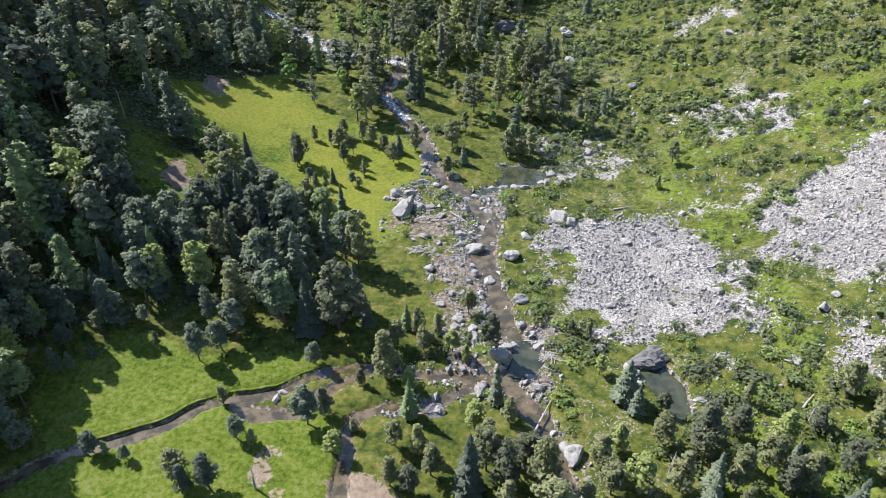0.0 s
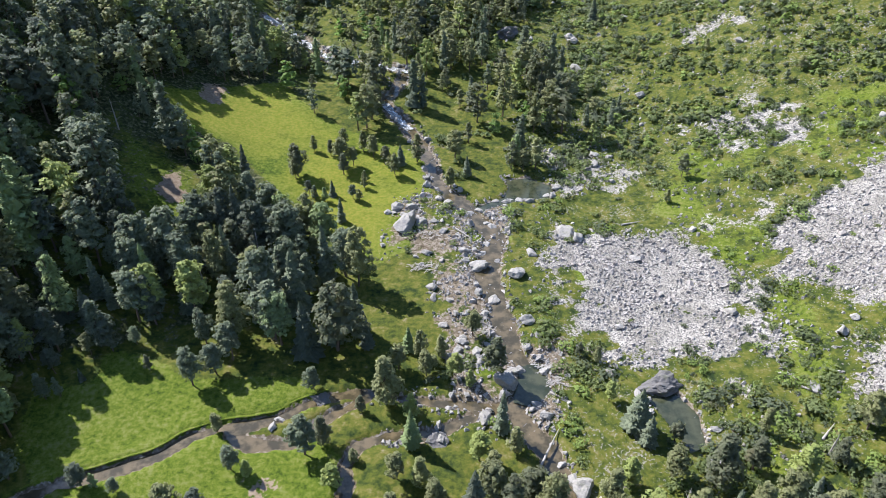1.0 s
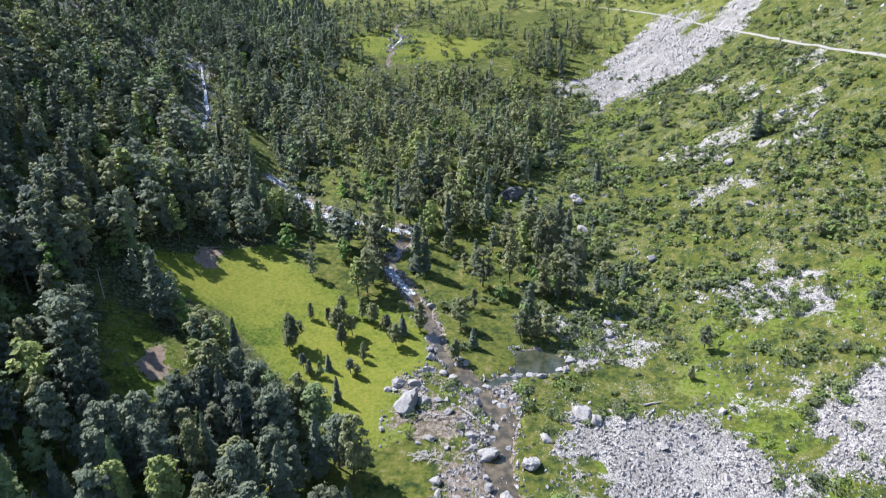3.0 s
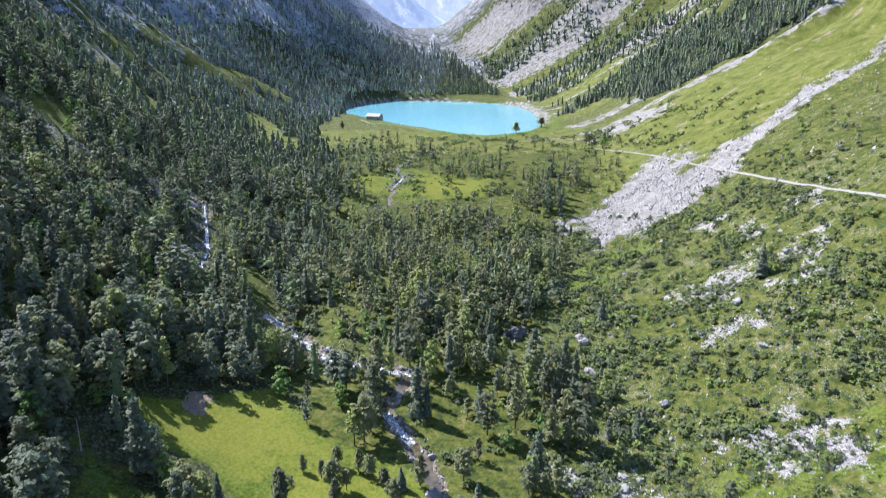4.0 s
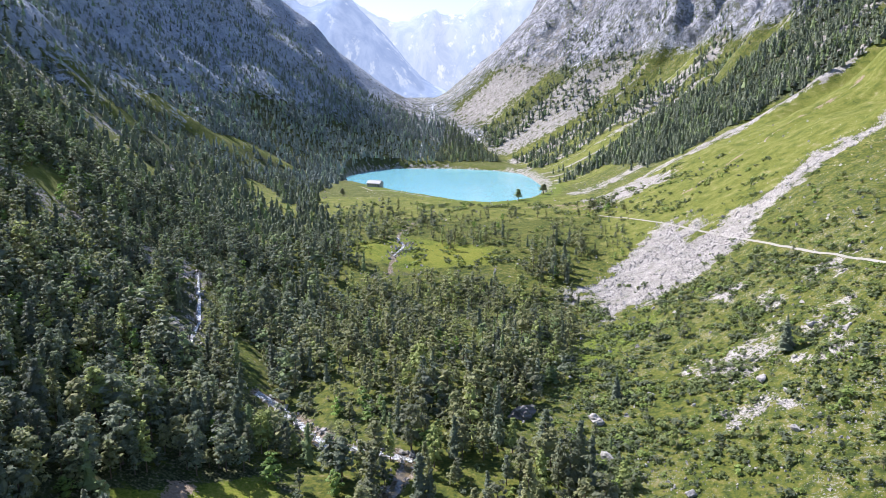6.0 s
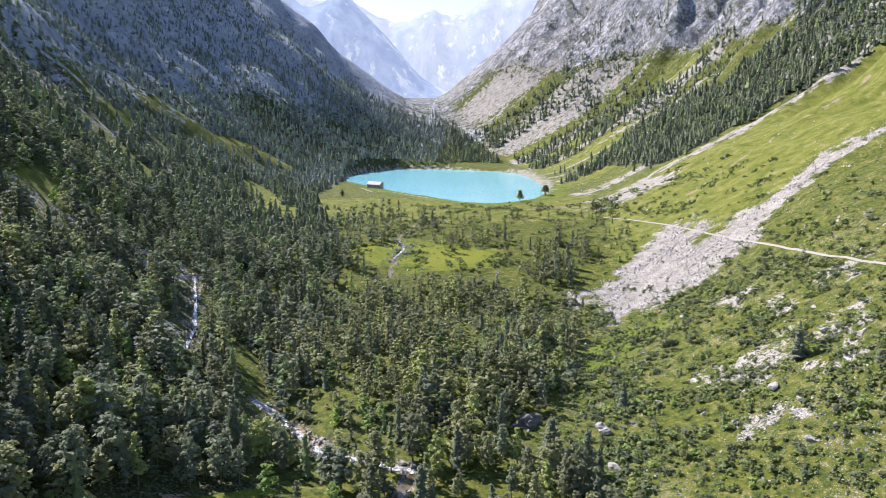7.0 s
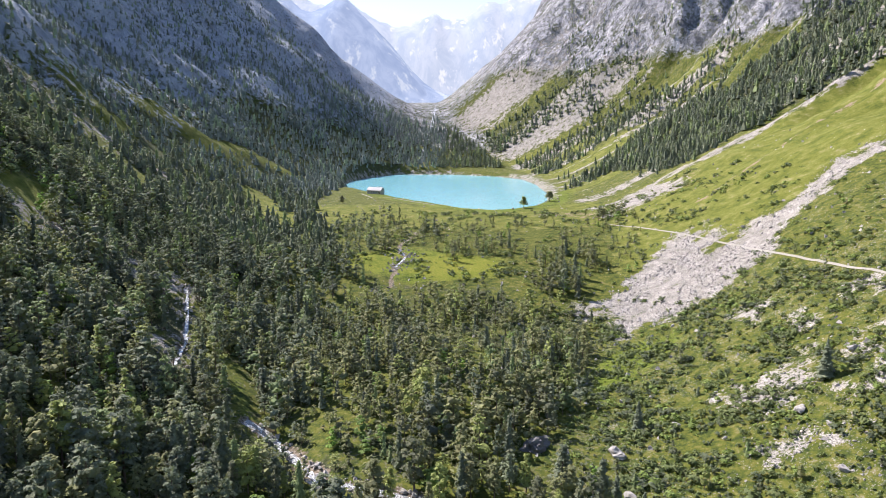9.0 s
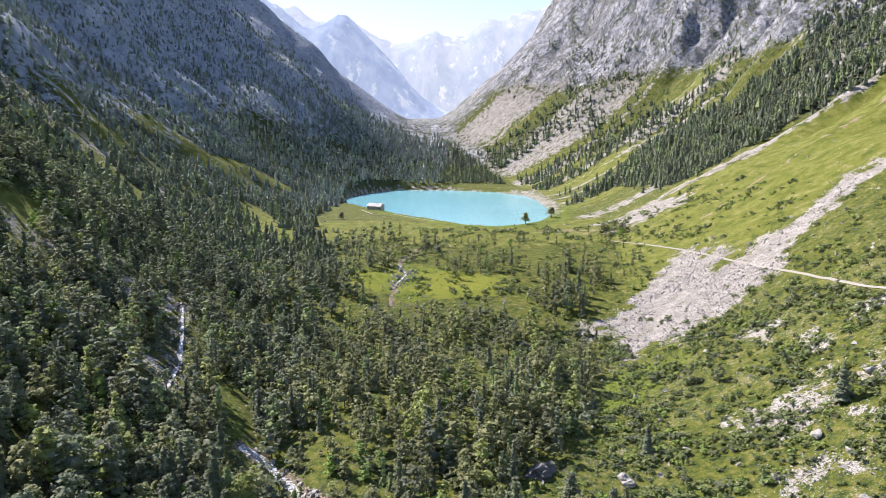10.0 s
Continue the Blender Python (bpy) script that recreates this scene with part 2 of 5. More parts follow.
# ---------------------------------------------------------------- terrain
def smooth(a, b, v):
    s = np.clip((np.asarray(v, float) - a) / (b - a), 0, 1)
    return s * s * (3 - 2 * s)


def profile(v, *pairs):
    """A soft line through (place, value) pairs."""
    p = np.array(pairs, float)
    v = np.asarray(v, float)
    w = 0.06 * (p[-1, 0] - p[0, 0]) / len(p)
    return sum(np.interp(v + o * w, p[:, 0], p[:, 1]) for o in (-2, -1, 0, 1, 2)) / 5


def lattice(ix, iy, seed):
    h = (ix.astype(np.int64) * 374761393 + iy.astype(np.int64) * 668265263 + seed * 974634777) & 0xFFFFFFFF
    h = ((h ^ (h >> 13)) * 1274126177) & 0xFFFFFFFF
    return ((h ^ (h >> 16)) & 0xFFFF) / 65535.0


def rough(x, y, size, seed=0, octaves=4, ridged=False):
    """Layered noise, about -1 to 1, of features of that size in metres."""
    x, y = np.broadcast_arrays(np.asarray(x, float), np.asarray(y, float))
    total, gain, norm = np.zeros(x.shape), 1.0, 0.0
    for o in range(octaves):
        u, v = x / size + 17.3 * o, y / size - 9.1 * o
        iu, iv = np.floor(u), np.floor(v)
        fu, fv = u - iu, v - iv
        fu, fv = fu * fu * (3 - 2 * fu), fv * fv * (3 - 2 * fv)
        s = seed * 31 + o
        n = (lattice(iu, iv, s) * (1 - fu) + lattice(iu + 1, iv, s) * fu) * (1 - fv) \
            + (lattice(iu, iv + 1, s) * (1 - fu) + lattice(iu + 1, iv + 1, s) * fu) * fv
        n = n * 2 - 1
        total += gain * (1 - 2 * np.abs(n) if ridged else n)
        norm += gain
        gain, size = gain * 0.5, size * 0.5
    return total / norm


def floor_z(y):
    return profile(y, (-500, -70), (100, -67), (200, -65), (300, -62), (380, -54), (450, -48), (500, -44), (560, -30),
                   (620, -17), (700, -11), (770, -5), (850, -4), (1100, -3), (1540, 1), (1650, 22), (1800, 72), (1900, 95), (2010, 140), (2200, 160), (4900, 300))


def left_foot(y):
    return profile(y, (-500, -120), (100, -112), (150, -80), (200, -62), (310, -70), (400, -88), (500, -118), (620, -150),
                   (800, -185), (1000, -200), (1250, -172), (1540, -90), (1750, -62), (2100, -75), (2500, -260), (4900, -900))


def right_foot(y):
    return profile(y, (-500, 75), (100, 62), (200, 60), (300, 62), (400, 72), (480, 84), (560, 108), (640, 122), (770, 140),
                   (1000, 150), (1300, 160), (1540, 140), (1800, 50), (2000, -25), (2300, -45), (2700, 120), (4900, 900))


def left_rise(d):
    return profile(d, (0, 0), (30, 10), (90, 42), (160, 88), (260, 165), (400, 290), (700, 590), (1100, 980), (2500, 1300))


def right_rise(d):
    return profile(d, (0, 0), (25, 9), (60, 26), (120, 60), (250, 135), (350, 205), (500, 345), (700, 540), (1100, 900), (2500, 1200))


def inside(poly, x, y):
    """Metres outside (below 0: inside) an outline in the plan."""
    x, y = np.broadcast_arrays(np.asarray(x, float), np.asarray(y, float))
    p = np.array(poly, float)
    best, odd = np.full(x.shape, 1e9), np.zeros(x.shape, bool)
    for (ax, ay), (bx, by) in zip(p, np.roll(p, -1, 0)):
        ex, ey = bx - ax, by - ay
        t = np.clip(((x - ax) * ex + (y - ay) * ey) / (ex * ex + ey * ey + 1e-9), 0, 1)
        best = np.minimum(best, np.hypot(x - ax - t * ex, y - ay - t * ey))
        if ey:
            odd ^= ((ay > y) != (by > y)) & (x < ax + ex * (y - ay) / ey)
    return np.where(odd, -best, best)


def along(line, x, y):
    """Metres from a line in the plan."""
    x, y = np.broadcast_arrays(np.asarray(x, float), np.asarray(y, float))
    best = np.full(x.shape, 1e9)
    for (ax, ay), (bx, by) in zip(line, line[1:]):
        ex, ey = bx - ax, by - ay
        t = np.clip(((x - ax) * ex + (y - ay) * ey) / (ex * ex + ey * ey + 1e-9), 0, 1)
        best = np.minimum(best, np.hypot(x - ax - t * ex, y - ay - t * ey))
    return best


LAKE = [(-170, 1194), (-130, 1125), (-100, 1064), (-56, 977), (-20, 918), (12, 866), (41, 842), (63, 852), (88, 884), (113, 952),
        (131, 1060), (138, 1250), (134, 1370), (93, 1477), (5, 1552), (-112, 1556), (-157, 1446), (-172, 1330)]


LEDGES = [[(-465, 891), (-441, 892), (-427, 893)], [(-406, 846), (-370, 835), (-353, 835)], [(-338, 746), (-311, 719), (-274, 700)], [(-416, 984), (-392, 982), (-354, 1006), (-309, 1020)],
          [(-370, 1012), (-318, 1048), (-288, 1105), (-244, 1120)], [(-264, 524), (-254, 531), (-242, 533)], [(-268, 503), (-252, 493), (-241, 488)], [(-236, 913), (-201, 850), (-165, 746)]]


def ground_z(x, y, fine=True):
    x, y = np.broadcast_arrays(np.asarray(x, float), np.asarray(y, float))
    dl, dr = left_foot(y) - x, x - right_foot(y)
    soft = 14.0
    dl = np.where(dl > 80, dl, soft * np.log1p(np.exp(np.clip(dl, -300, 80) / soft)))
    dr = np.where(dr > 80, dr, soft * np.log1p(np.exp(np.clip(dr, -300, 80) / soft)))
    near = smooth(330, 230, y)
    z = floor_z(y) + left_rise(dl) + right_rise(dr) * (1 - 0.34 * near + 0.52 * smooth(1550, 1950, y))
    # the wooded mound in the middle of the valley, and the stream bed on its edge
    z += 9 * np.exp(-((x - 0) / 55) ** 2 - ((y - 430) / 50) ** 2)
    z -= 7 * np.exp(-((x + 78 + 0.25 * (y - 380)) / 16) ** 2) * smooth(300, 360, y) * smooth(620, 520, y)
    high = smooth(60, 300, np.maximum(dl, dr))
    # spurs of the left wall
    for line in LEDGES[:2] + LEDGES[3:5]:
        z += 7 * np.exp(-(along(line, x, y) / 26) ** 2)
    z += rough(x, y, 160, 3, 4) * (2 + 38 * high) * smooth(0, 50, np.maximum(dl, dr))
    # gullies that run down the walls
    z += rough(y * 1.0, np.maximum(dl, dr) * 0.22, 90, 5, 4, True) * 24 * high
    # crags of the upper right wall
    crag = smooth(260, 400, dr) * smooth(950, 1150, y)
    z += crag * (50 * rough(y + 0.2 * x, dr * 0.3, 75, 6, 3, True) + 42 * rough(x, y, 120, 9, 3, True) + 15 * rough(x, y, 42, 7, 3, True))
    lake = smooth(14, -5, inside(LAKE, x, y))
    z = z * (1 - lake) + (-3.0) * lake
    if fine:
        z = z + rough(x, y, 26, 8, 4) * (0.9 + 2.6 * high) * (1 - lake)
    return z


# ---------------------------------------------------------------- the plan: outlines and lines in metres
STREAM_MAIN = [(-96, 384), (-87, 382), (-71, 367), (-52, 340), (-17, 328), (-27, 298), (-15, 276), (-7, 254), (-3, 237), (9, 219), (17, 203), (12, 187), (15, 173), (18, 160), (19, 150), (23, 139), (17, 129), (24, 118), (28, 108), (29, 95)]
STREAM_LEFT = [(-101, 97), (-96, 103), (-89, 107), (-78, 111), (-68, 116), (-63, 121), (-56, 124), (-49, 125), (-42, 127), (-37, 131), (-30, 134), (-21, 136), (-13, 134), (-1, 132), (14, 131)]
STREAM_LEFT2 = [(-54, 122), (-48, 119), (-38, 119), (-30, 127), (-20, 134)]
STREAM_BRANCH = [(14, 129), (5, 127), (-3, 122), (-14, 122), (-21, 119), (-24, 113), (-23, 108), (-24, 100), (-23, 93)]
STREAM_SIDE = [(12, 219), (22, 226), (26, 234), (38, 232)]
OUTLET = [(-45, 562), (-44, 596), (-37, 620), (-45, 646), (-31, 703)]
CREEK = [(-171, 524), (-154, 476), (-144, 446), (-136, 405)]
POOL_A = [(52, 133), (60, 135), (64, 128), (63, 118), (59, 116), (56, 123)]
POOL_B = [(22, 239), (31, 241), (40, 235), (38, 226), (24, 224)]
POOL_C = [(20, 148), (27, 146), (28, 137), (24, 131), (18, 133)]
MEADOWS = [[(-88, 144), (-70, 136), (-59, 135), (-38, 136), (-38, 132), (-57, 126), (-69, 117), (-89, 108), (-97, 116), (-101, 125), (-100, 131), (-89, 130)],
           [(-96, 92), (-88, 105), (-68, 113), (-56, 119), (-44, 114), (-32, 117), (-26, 108), (-26, 100), (-28, 92)],
           [(-113, 276), (-76, 307), (-54, 279), (-11, 251), (-10, 225), (-21, 207), (-23, 192), (-46, 216), (-61, 234), (-83, 258), (-102, 260)]]
SCREES = [[(37, 210), (48, 198), (64, 201), (78, 200), (83, 193), (86, 178), (87, 154), (85, 141), (83, 135), (78, 136), (78, 144), (72, 150), (56, 149), (48, 150), (37, 162), (29, 183), (33, 195)],
          [(130, 209), (121, 204), (112, 197), (104, 191), (98, 185), (101, 177), (107, 173), (110, 164), (123, 159), (137, 151), (162, 201), (150, 222)],
          [(106, 140), (115, 139), (122, 136), (115, 122), (107, 122), (103, 124), (102, 131)]]
FAN = [(72, 519), (104, 550), (132, 579), (157, 604), (172, 612), (184, 613), (181, 587), (186, 558), (211, 557), (222, 559), (247, 573), (269, 579), (294, 579), (279, 554),
       (259, 555), (231, 541), (208, 531), (191, 509), (173, 497), (160, 482), (143, 489), (126, 485), (109, 483), (94, 479), (96, 508)]
GROVES = [[(-130, 635), (-48, 635), (-55, 745), (-120, 745)], [(-6, 615), (32, 618), (30, 658), (-4, 655)], [(70, 590), (130, 590), (165, 690), (98, 690)],
          [(50, 540), (85, 540), (96, 597), (58, 597)], [(118, 685), (160, 685), (168, 765), (130, 765)], [(-60, 700), (40, 690), (40, 740), (-60, 750)]]
PALE = [[(148, 777), (183, 829), (208, 818), (226, 778), (221, 745), (191, 758), (166, 762), (146, 744)],
        [(8, 1845), (92, 1872), (147, 1854), (225, 1828), (316, 1815), (274, 1796), (183, 1806), (90, 1825)]]
GULLY = [(208, 543), (240, 557), (264, 567), (287, 567), (320, 574), (365, 584)]
PATCHES = [[(92, 267), (117, 266), (133, 251), (128, 234), (110, 241), (95, 260)],
           [(89, 199), (102, 205), (95, 196)],
           [(116, 378), (150, 378), (144, 354), (119, 352)],
           [(146, 352), (161, 342), (157, 333), (145, 344)],
           [(140, 385), (147, 392), (154, 384), (145, 368), (133, 355), (130, 360)],
           [(112, 381), (122, 382), (128, 373), (121, 363), (113, 371)],
           [(147, 349), (155, 347), (162, 339), (156, 329), (146, 340)],
           [(184, 417), (194, 419), (197, 411), (186, 398), (181, 405)],
           [(143, 451), (155, 450), (156, 439), (147, 432)],
           [(156, 415), (166, 417), (166, 409), (156, 402)],
           [(163, 376), (177, 365), (167, 347), (157, 360)],
           [(37, 266), (63, 259), (70, 233), (46, 228), (33, 253)],
           [(108, 335), (129, 330), (129, 323), (114, 322)],
           [(-138, 398), (-145, 434), (-138, 439), (-134, 408)],
           [(-172, 442), (-152, 432), (-149, 420), (-169, 430)]]
BARS = [(-19, 221), (-9, 229), (10, 225), (24, 221), (21, 200), (17, 179), (23, 155), (33, 155), (33, 137), (25, 118), (11, 123), (2, 133), (-2, 160), (-8, 191), (-20, 191)]
BARE = [[(-27, 93), (-25, 103), (-14, 100), (-11, 93)],
        [(-99, 223), (-94, 227), (-90, 210), (-95, 210)],
        [(-104, 293), (-95, 297), (-94, 282), (-101, 283)],
        [(-47, 108), (-41, 108), (-39, 97), (-45, 98)]]
TRAIL = [(138, 721), (155, 681), (175, 584), (184, 537), (193, 438), (204, 353)]
BENCH = [(-80, 627), (-38, 642), (35, 613), (32, 580), (-30, 567), (-81, 601)]
GREENS = [[(88, 172), (107, 174), (106, 144), (103, 125), (92, 120), (85, 133)], [(88, 248), (103, 245), (90, 205), (76, 200), (69, 218)], [(136, 261), (166, 255), (159, 237), (139, 239)], [(49, 416), (88, 466), (133, 466), (102, 432), (66, 396)]]
SHEEP_TRACK = [(203, 673), (235, 684), (248, 683), (295, 717), (344, 737), (390, 743)]
CASCADE = [(-34, 2030), (-38, 1960), (-41, 1900), (-48, 1800), (-56, 1700), (-60, 1600)]
HUT_PATH = [(-118, 1022), (-96, 957), (-76, 965), (-46, 914), (-19, 875)]
SUNNY = [[(-121, 440), (-113, 442), (-95, 402), (-88, 384), (-98, 384), (-112, 408)], [(-136, 425), (-120, 440), (-112, 425), (-128, 410)], [(-122, 246), (-87, 232), (-80, 196), (-97, 188), (-112, 212)], [(-62, 250), (-48, 262), (-38, 214), (-47, 205)]]
# stream, half width
STREAMS = [(STREAM_MAIN, 2.6), (STREAM_MAIN[8:14], 3.6), (STREAM_MAIN[13:], 2.6), (STREAM_LEFT, 1.7), (STREAM_LEFT2, 2.0), (STREAM_BRANCH, 1.6), (STREAM_SIDE, 2.2), (OUTLET, 1.6), (CREEK, 1.5)]
POOLS = [POOL_A, POOL_B, POOL_C]


def stream_gap(x, y):
    """Metres from the nearest water's edge."""
    gap = np.full(np.shape(x), 1e9)
    for line, half in STREAMS:
        gap = np.minimum(gap, along(line, x, y) - half * (1 + 0.7 * rough(x, y, 8, 21, 3)))
    for pool in POOLS:
        gap = np.minimum(gap, inside(pool, x, y))
    return gap


def land_z(x, y):
    """The height of the finished ground."""
    x, y = np.broadcast_arrays(np.asarray(x, float), np.asarray(y, float))
    calm, full = ground_z(x, y, False), ground_z(x, y, True)
    small = np.where((y < 700) & (np.abs(x) < 260), 1, 0)
    gap = np.where(small > 0, stream_gap(x, y), 99.0)
    bank = smooth(5.0, 0.0, gap)
    z = full * (1 - bank) + calm * bank
    z = z - 1.5 * smooth(0.5, -0.9, gap)
    trail = smooth(5, 1.5, np.minimum(along(TRAIL, x, y), along(HUT_PATH, x, y)))
    return z * (1 - trail) + calm * trail


def mesh_object(name, verts, faces, materials, slots=None, soft=False):
    """A mesh from arrays of corners and of triangles (or quads)."""
    verts, faces = np.asarray(verts, np.float32), np.asarray(faces, np.int32)
    n, k = faces.shape
    me = bpy.data.meshes.new(name)
    me.vertices.add(len(verts))
    me.vertices.foreach_set("co", verts.ravel())
    me.loops.add(n * k)
    me.loops.foreach_set("vertex_index", faces.ravel())
    me.polygons.add(n)
    me.polygons.foreach_set("loop_start", np.arange(0, n * k, k, dtype=np.int32))
    me.polygons.foreach_set("loop_total", np.full(n, k, np.int32))
    if slots is not None:
        me.polygons.foreach_set("material_index", np.asarray(slots, np.int32))
    me.polygons.foreach_set("use_smooth", np.full(n, soft))
    for m in materials:
        me.materials.append(m)
    me.update(calc_edges=True)
    return me


def grid_faces(rows, cols):
    i = np.arange(rows * cols).reshape(rows, cols)
    return np.stack([i[:-1, :-1], i[:-1, 1:], i[1:, 1:], i[1:, :-1]], -1).reshape(-1, 4)


# ---------------------------------------------------------------- the ground
def ground_grid():
    """Rows across the valley, close-set where the valley lies open and wide-set behind and far out."""
    ys = list(range(-500, 60, 40))
    y = 60.0
    while y < 3650:
        ys.append(y)
        y += max(1.3, 0.0075 * y)
    ys = np.array(ys, float)
    half = 70 + 0.66 * np.maximum(ys, 60)
    edge = np.maximum(1500, half + 400)
    inner, outer = np.linspace(-1, 1, 321), np.linspace(0, 1, 25)[1:] ** 2
    right = half[:, None] + (edge - half)[:, None] * outer
    gx = np.concatenate([-right[:, ::-1], half[:, None] * inner, right], 1)
    return gx, np.broadcast_to(ys[:, None], gx.shape)


GX, GY = ground_grid()
GZ = land_z(GX, GY)


def soft_mask(d, width):
    return smooth(width, -width, d)


def strips(x, y):
    """How far along the valley a place on the far wall lies, with the streaks' slant and wander."""
    return y + 14 * rough(x, y, 120, 33, 3) - 0.05 * (x - right_foot(y))


BELT = [(155, 1050), (192, 1049), (221, 1075), (225, 899), (233, 863), (255, 840), (300, 852), (357, 850), (388, 823), (432, 816), (700, 800), (700, 1250), (573, 1202), (493, 1147), (452, 1180), (409, 1132), (395, 1250), (368, 1311), (280, 1258), (200, 1130)]


def wood_right(x, y):
    """The wood on the right wall: 0 to 1."""
    s, d = strips(x, y), x - right_foot(y)
    belt = np.zeros(np.shape(x))
    around = (x > 120) & (x < 760) & (y > 760) & (y < 1380)
    belt[around] = smooth(10, -14, inside(BELT, x[around], y[around]) + 14 * rough(x[around], y[around], 40, 56, 3))
    belt = belt * (1 - 0.6 * smooth(1000, 1120, y) * smooth(340, 260, x))
    thin = np.maximum(smooth(34, 15, np.abs(s - 1745)), smooth(0.0, 0.25, rough(s, d * 0.05, 46, 45, 2)) * smooth(1150, 1230, s) * smooth(1850, 1800, s))
    return np.maximum(belt, 0.75 * thin * smooth(0, 15, d) * smooth(330, 220, d))


def ground_masks(x, y, z):
    dl, dr = left_foot(y) - x, x - right_foot(y)
    wide = np.zeros(x.shape)
    near = (y < 900) & (np.abs(x) < 330)

    def local(f, *a):
        out = wide.copy()
        out[near] = f(*a)
        return out

    xn, yn = x[near], y[near]
    m = {}
    lush = wide.copy()
    for p in MEADOWS:
        lush[near] = np.maximum(lush[near], soft_mask(inside(p, xn, yn) - 4, 3))
    lush[near] = np.maximum(lush[near], 0.6 * smooth(-0.05, 0.35, rough(xn, yn, 24, 47, 3)) * smooth(25, 40, xn) * smooth(330, 240, yn))
    for p in GREENS + SUNNY:
        lush[near] = np.maximum(lush[near], 0.62 * soft_mask(inside(p, xn, yn), 9))
    lush[near] = np.maximum(lush[near], 0.7 * soft_mask(inside(BARS, xn, yn), 6) * smooth(0.1, 0.35, rough(xn, yn, 12, 49, 2)))
    lush[near] = np.maximum(lush[near], 0.95 * soft_mask(inside(BENCH, xn, yn), 14))
    lush = np.maximum(lush, 0.62 * smooth(60, 20, inside(LAKE, x, y)) * smooth(1150, 1000, y) * smooth(60, 20, dl))
    m["lush"] = lush
    ripe = wide.copy()
    ripe[near] = np.maximum(soft_mask(inside(MEADOWS[2], xn, yn), 8), soft_mask(inside(BENCH, xn, yn), 25))
    m["ripe"] = ripe
    scree = wide.copy()
    for p in SCREES:
        scree[near] = np.maximum(scree[near], soft_mask(inside(p, xn, yn) + 11 * rough(xn, yn, 22, 75, 4) + 12 * smooth(0.28, 0.5, rough(xn, yn, 14, 79, 3)), 8))
    scree[near] = np.maximum(scree[near], soft_mask(inside(FAN, xn, yn) + 10 * rough(xn, yn, 26, 76, 4) + 17 * smooth(0.12, 0.42, rough(xn, yn, 18, 80, 3)), 13))
    scree = np.maximum(scree, 0.8 * smooth(14, 4, along(GULLY, x, y) + 6 * rough(x, y, 14, 83, 3)))
    for p in PATCHES:
        scree[near] = np.maximum(scree[near], 0.57 * soft_mask(inside(p, xn, yn) + 7 * rough(xn, yn, 10, 81, 3) - 2, 11))
    s = strips(x, y)
    far = smooth(800, 815, s) * smooth(-12, 4, dr)
    streak = 0.53 + 0.6 * rough(s, dr * 0.07, 22, 35, 3)
    pale = np.maximum(smooth(85, 45, np.abs(s - 1870)), smooth(60, 30, np.abs(s - 1655)) * 0.8)
    line = smooth(16, 7, np.abs(s - 812 - 6 * rough(x, y, 30, 36, 2)))
    scree = np.maximum(scree, far * np.maximum(np.maximum(0.72 * smooth(0.45, 0.75, streak), pale * 0.9), 0.85 * line))
    scree = np.maximum(scree, 0.62 * smooth(30, 6, inside(LAKE, x, y)) * smooth(-20, -5, dr + 20) * smooth(850, 1000, y))
    scree = np.maximum(scree, 0.55 * smooth(0.25, 0.5, rough(y * 1.0, dl * 0.1, 45, 37, 3)) * smooth(10, 60, dl) * smooth(380, 480, y))
    scree = np.maximum(scree, 0.6 * smooth(9, 2, inside(LAKE, x, y) + 3 * rough(x, y, 25, 48, 2)))
    m["dry"] = np.maximum(smooth(-10, 25, dr) * smooth(520, 600, y) * smooth(815, 800, s), 0.7 * far * smooth(0.1, -0.3, rough(s, dr * 0.1, 80, 39, 2)))
    m["dry"] = np.maximum(m["dry"], 0.5 * smooth(0.25, 0.5, rough(y * 1.0, dl * 0.1, 70, 38, 3)) * smooth(40, 90, dl) * smooth(600, 700, y))
    m["dry"] = np.maximum(m["dry"], 0.85 * smooth(690, 740, y) * smooth(900, 860, y) * smooth(20, -10, dl) * smooth(30, 0, dr))
    for line in LEDGES:
        m["dry"] = np.maximum(m["dry"], 0.95 * smooth(28, 12, along(line, x, y)))
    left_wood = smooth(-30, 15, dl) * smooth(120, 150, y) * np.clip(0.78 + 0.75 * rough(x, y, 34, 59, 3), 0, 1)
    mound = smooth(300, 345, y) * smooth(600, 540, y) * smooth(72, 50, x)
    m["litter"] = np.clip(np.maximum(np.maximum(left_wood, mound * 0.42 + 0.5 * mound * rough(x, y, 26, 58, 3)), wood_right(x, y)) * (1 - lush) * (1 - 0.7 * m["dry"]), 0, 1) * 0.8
    cliff = smooth(215, 290, z + 25 * rough(x, y, 150, 42, 3) + 0.02 * (y - 1000)) * smooth(900, 1000, y + 0.6 * np.maximum(dl, 0)) * np.where(dr > 0, 1.0, 0.0)
    cliff = np.maximum(cliff, 0.8 * smooth(50, 170, z + 80 * rough(x, y, 110, 43, 4)) * np.where(dl > 0, 1, 0) * smooth(600, 900, y))
    cliff = np.maximum(cliff, np.maximum(smooth(1640, 1760, y + 60 * rough(x, y, 60, 57, 3)) * smooth(60, 10, dr), smooth(1920, 2000, y)) * 0.62)
    m["crag"] = cliff
    # where the left wall's rock takes the painted haze: up the slope, farther off
    m["haze_blue"] = np.where(dl > 0, 1.0, 0.0) * smooth(40, 120, dl) * smooth(450, 700, y)
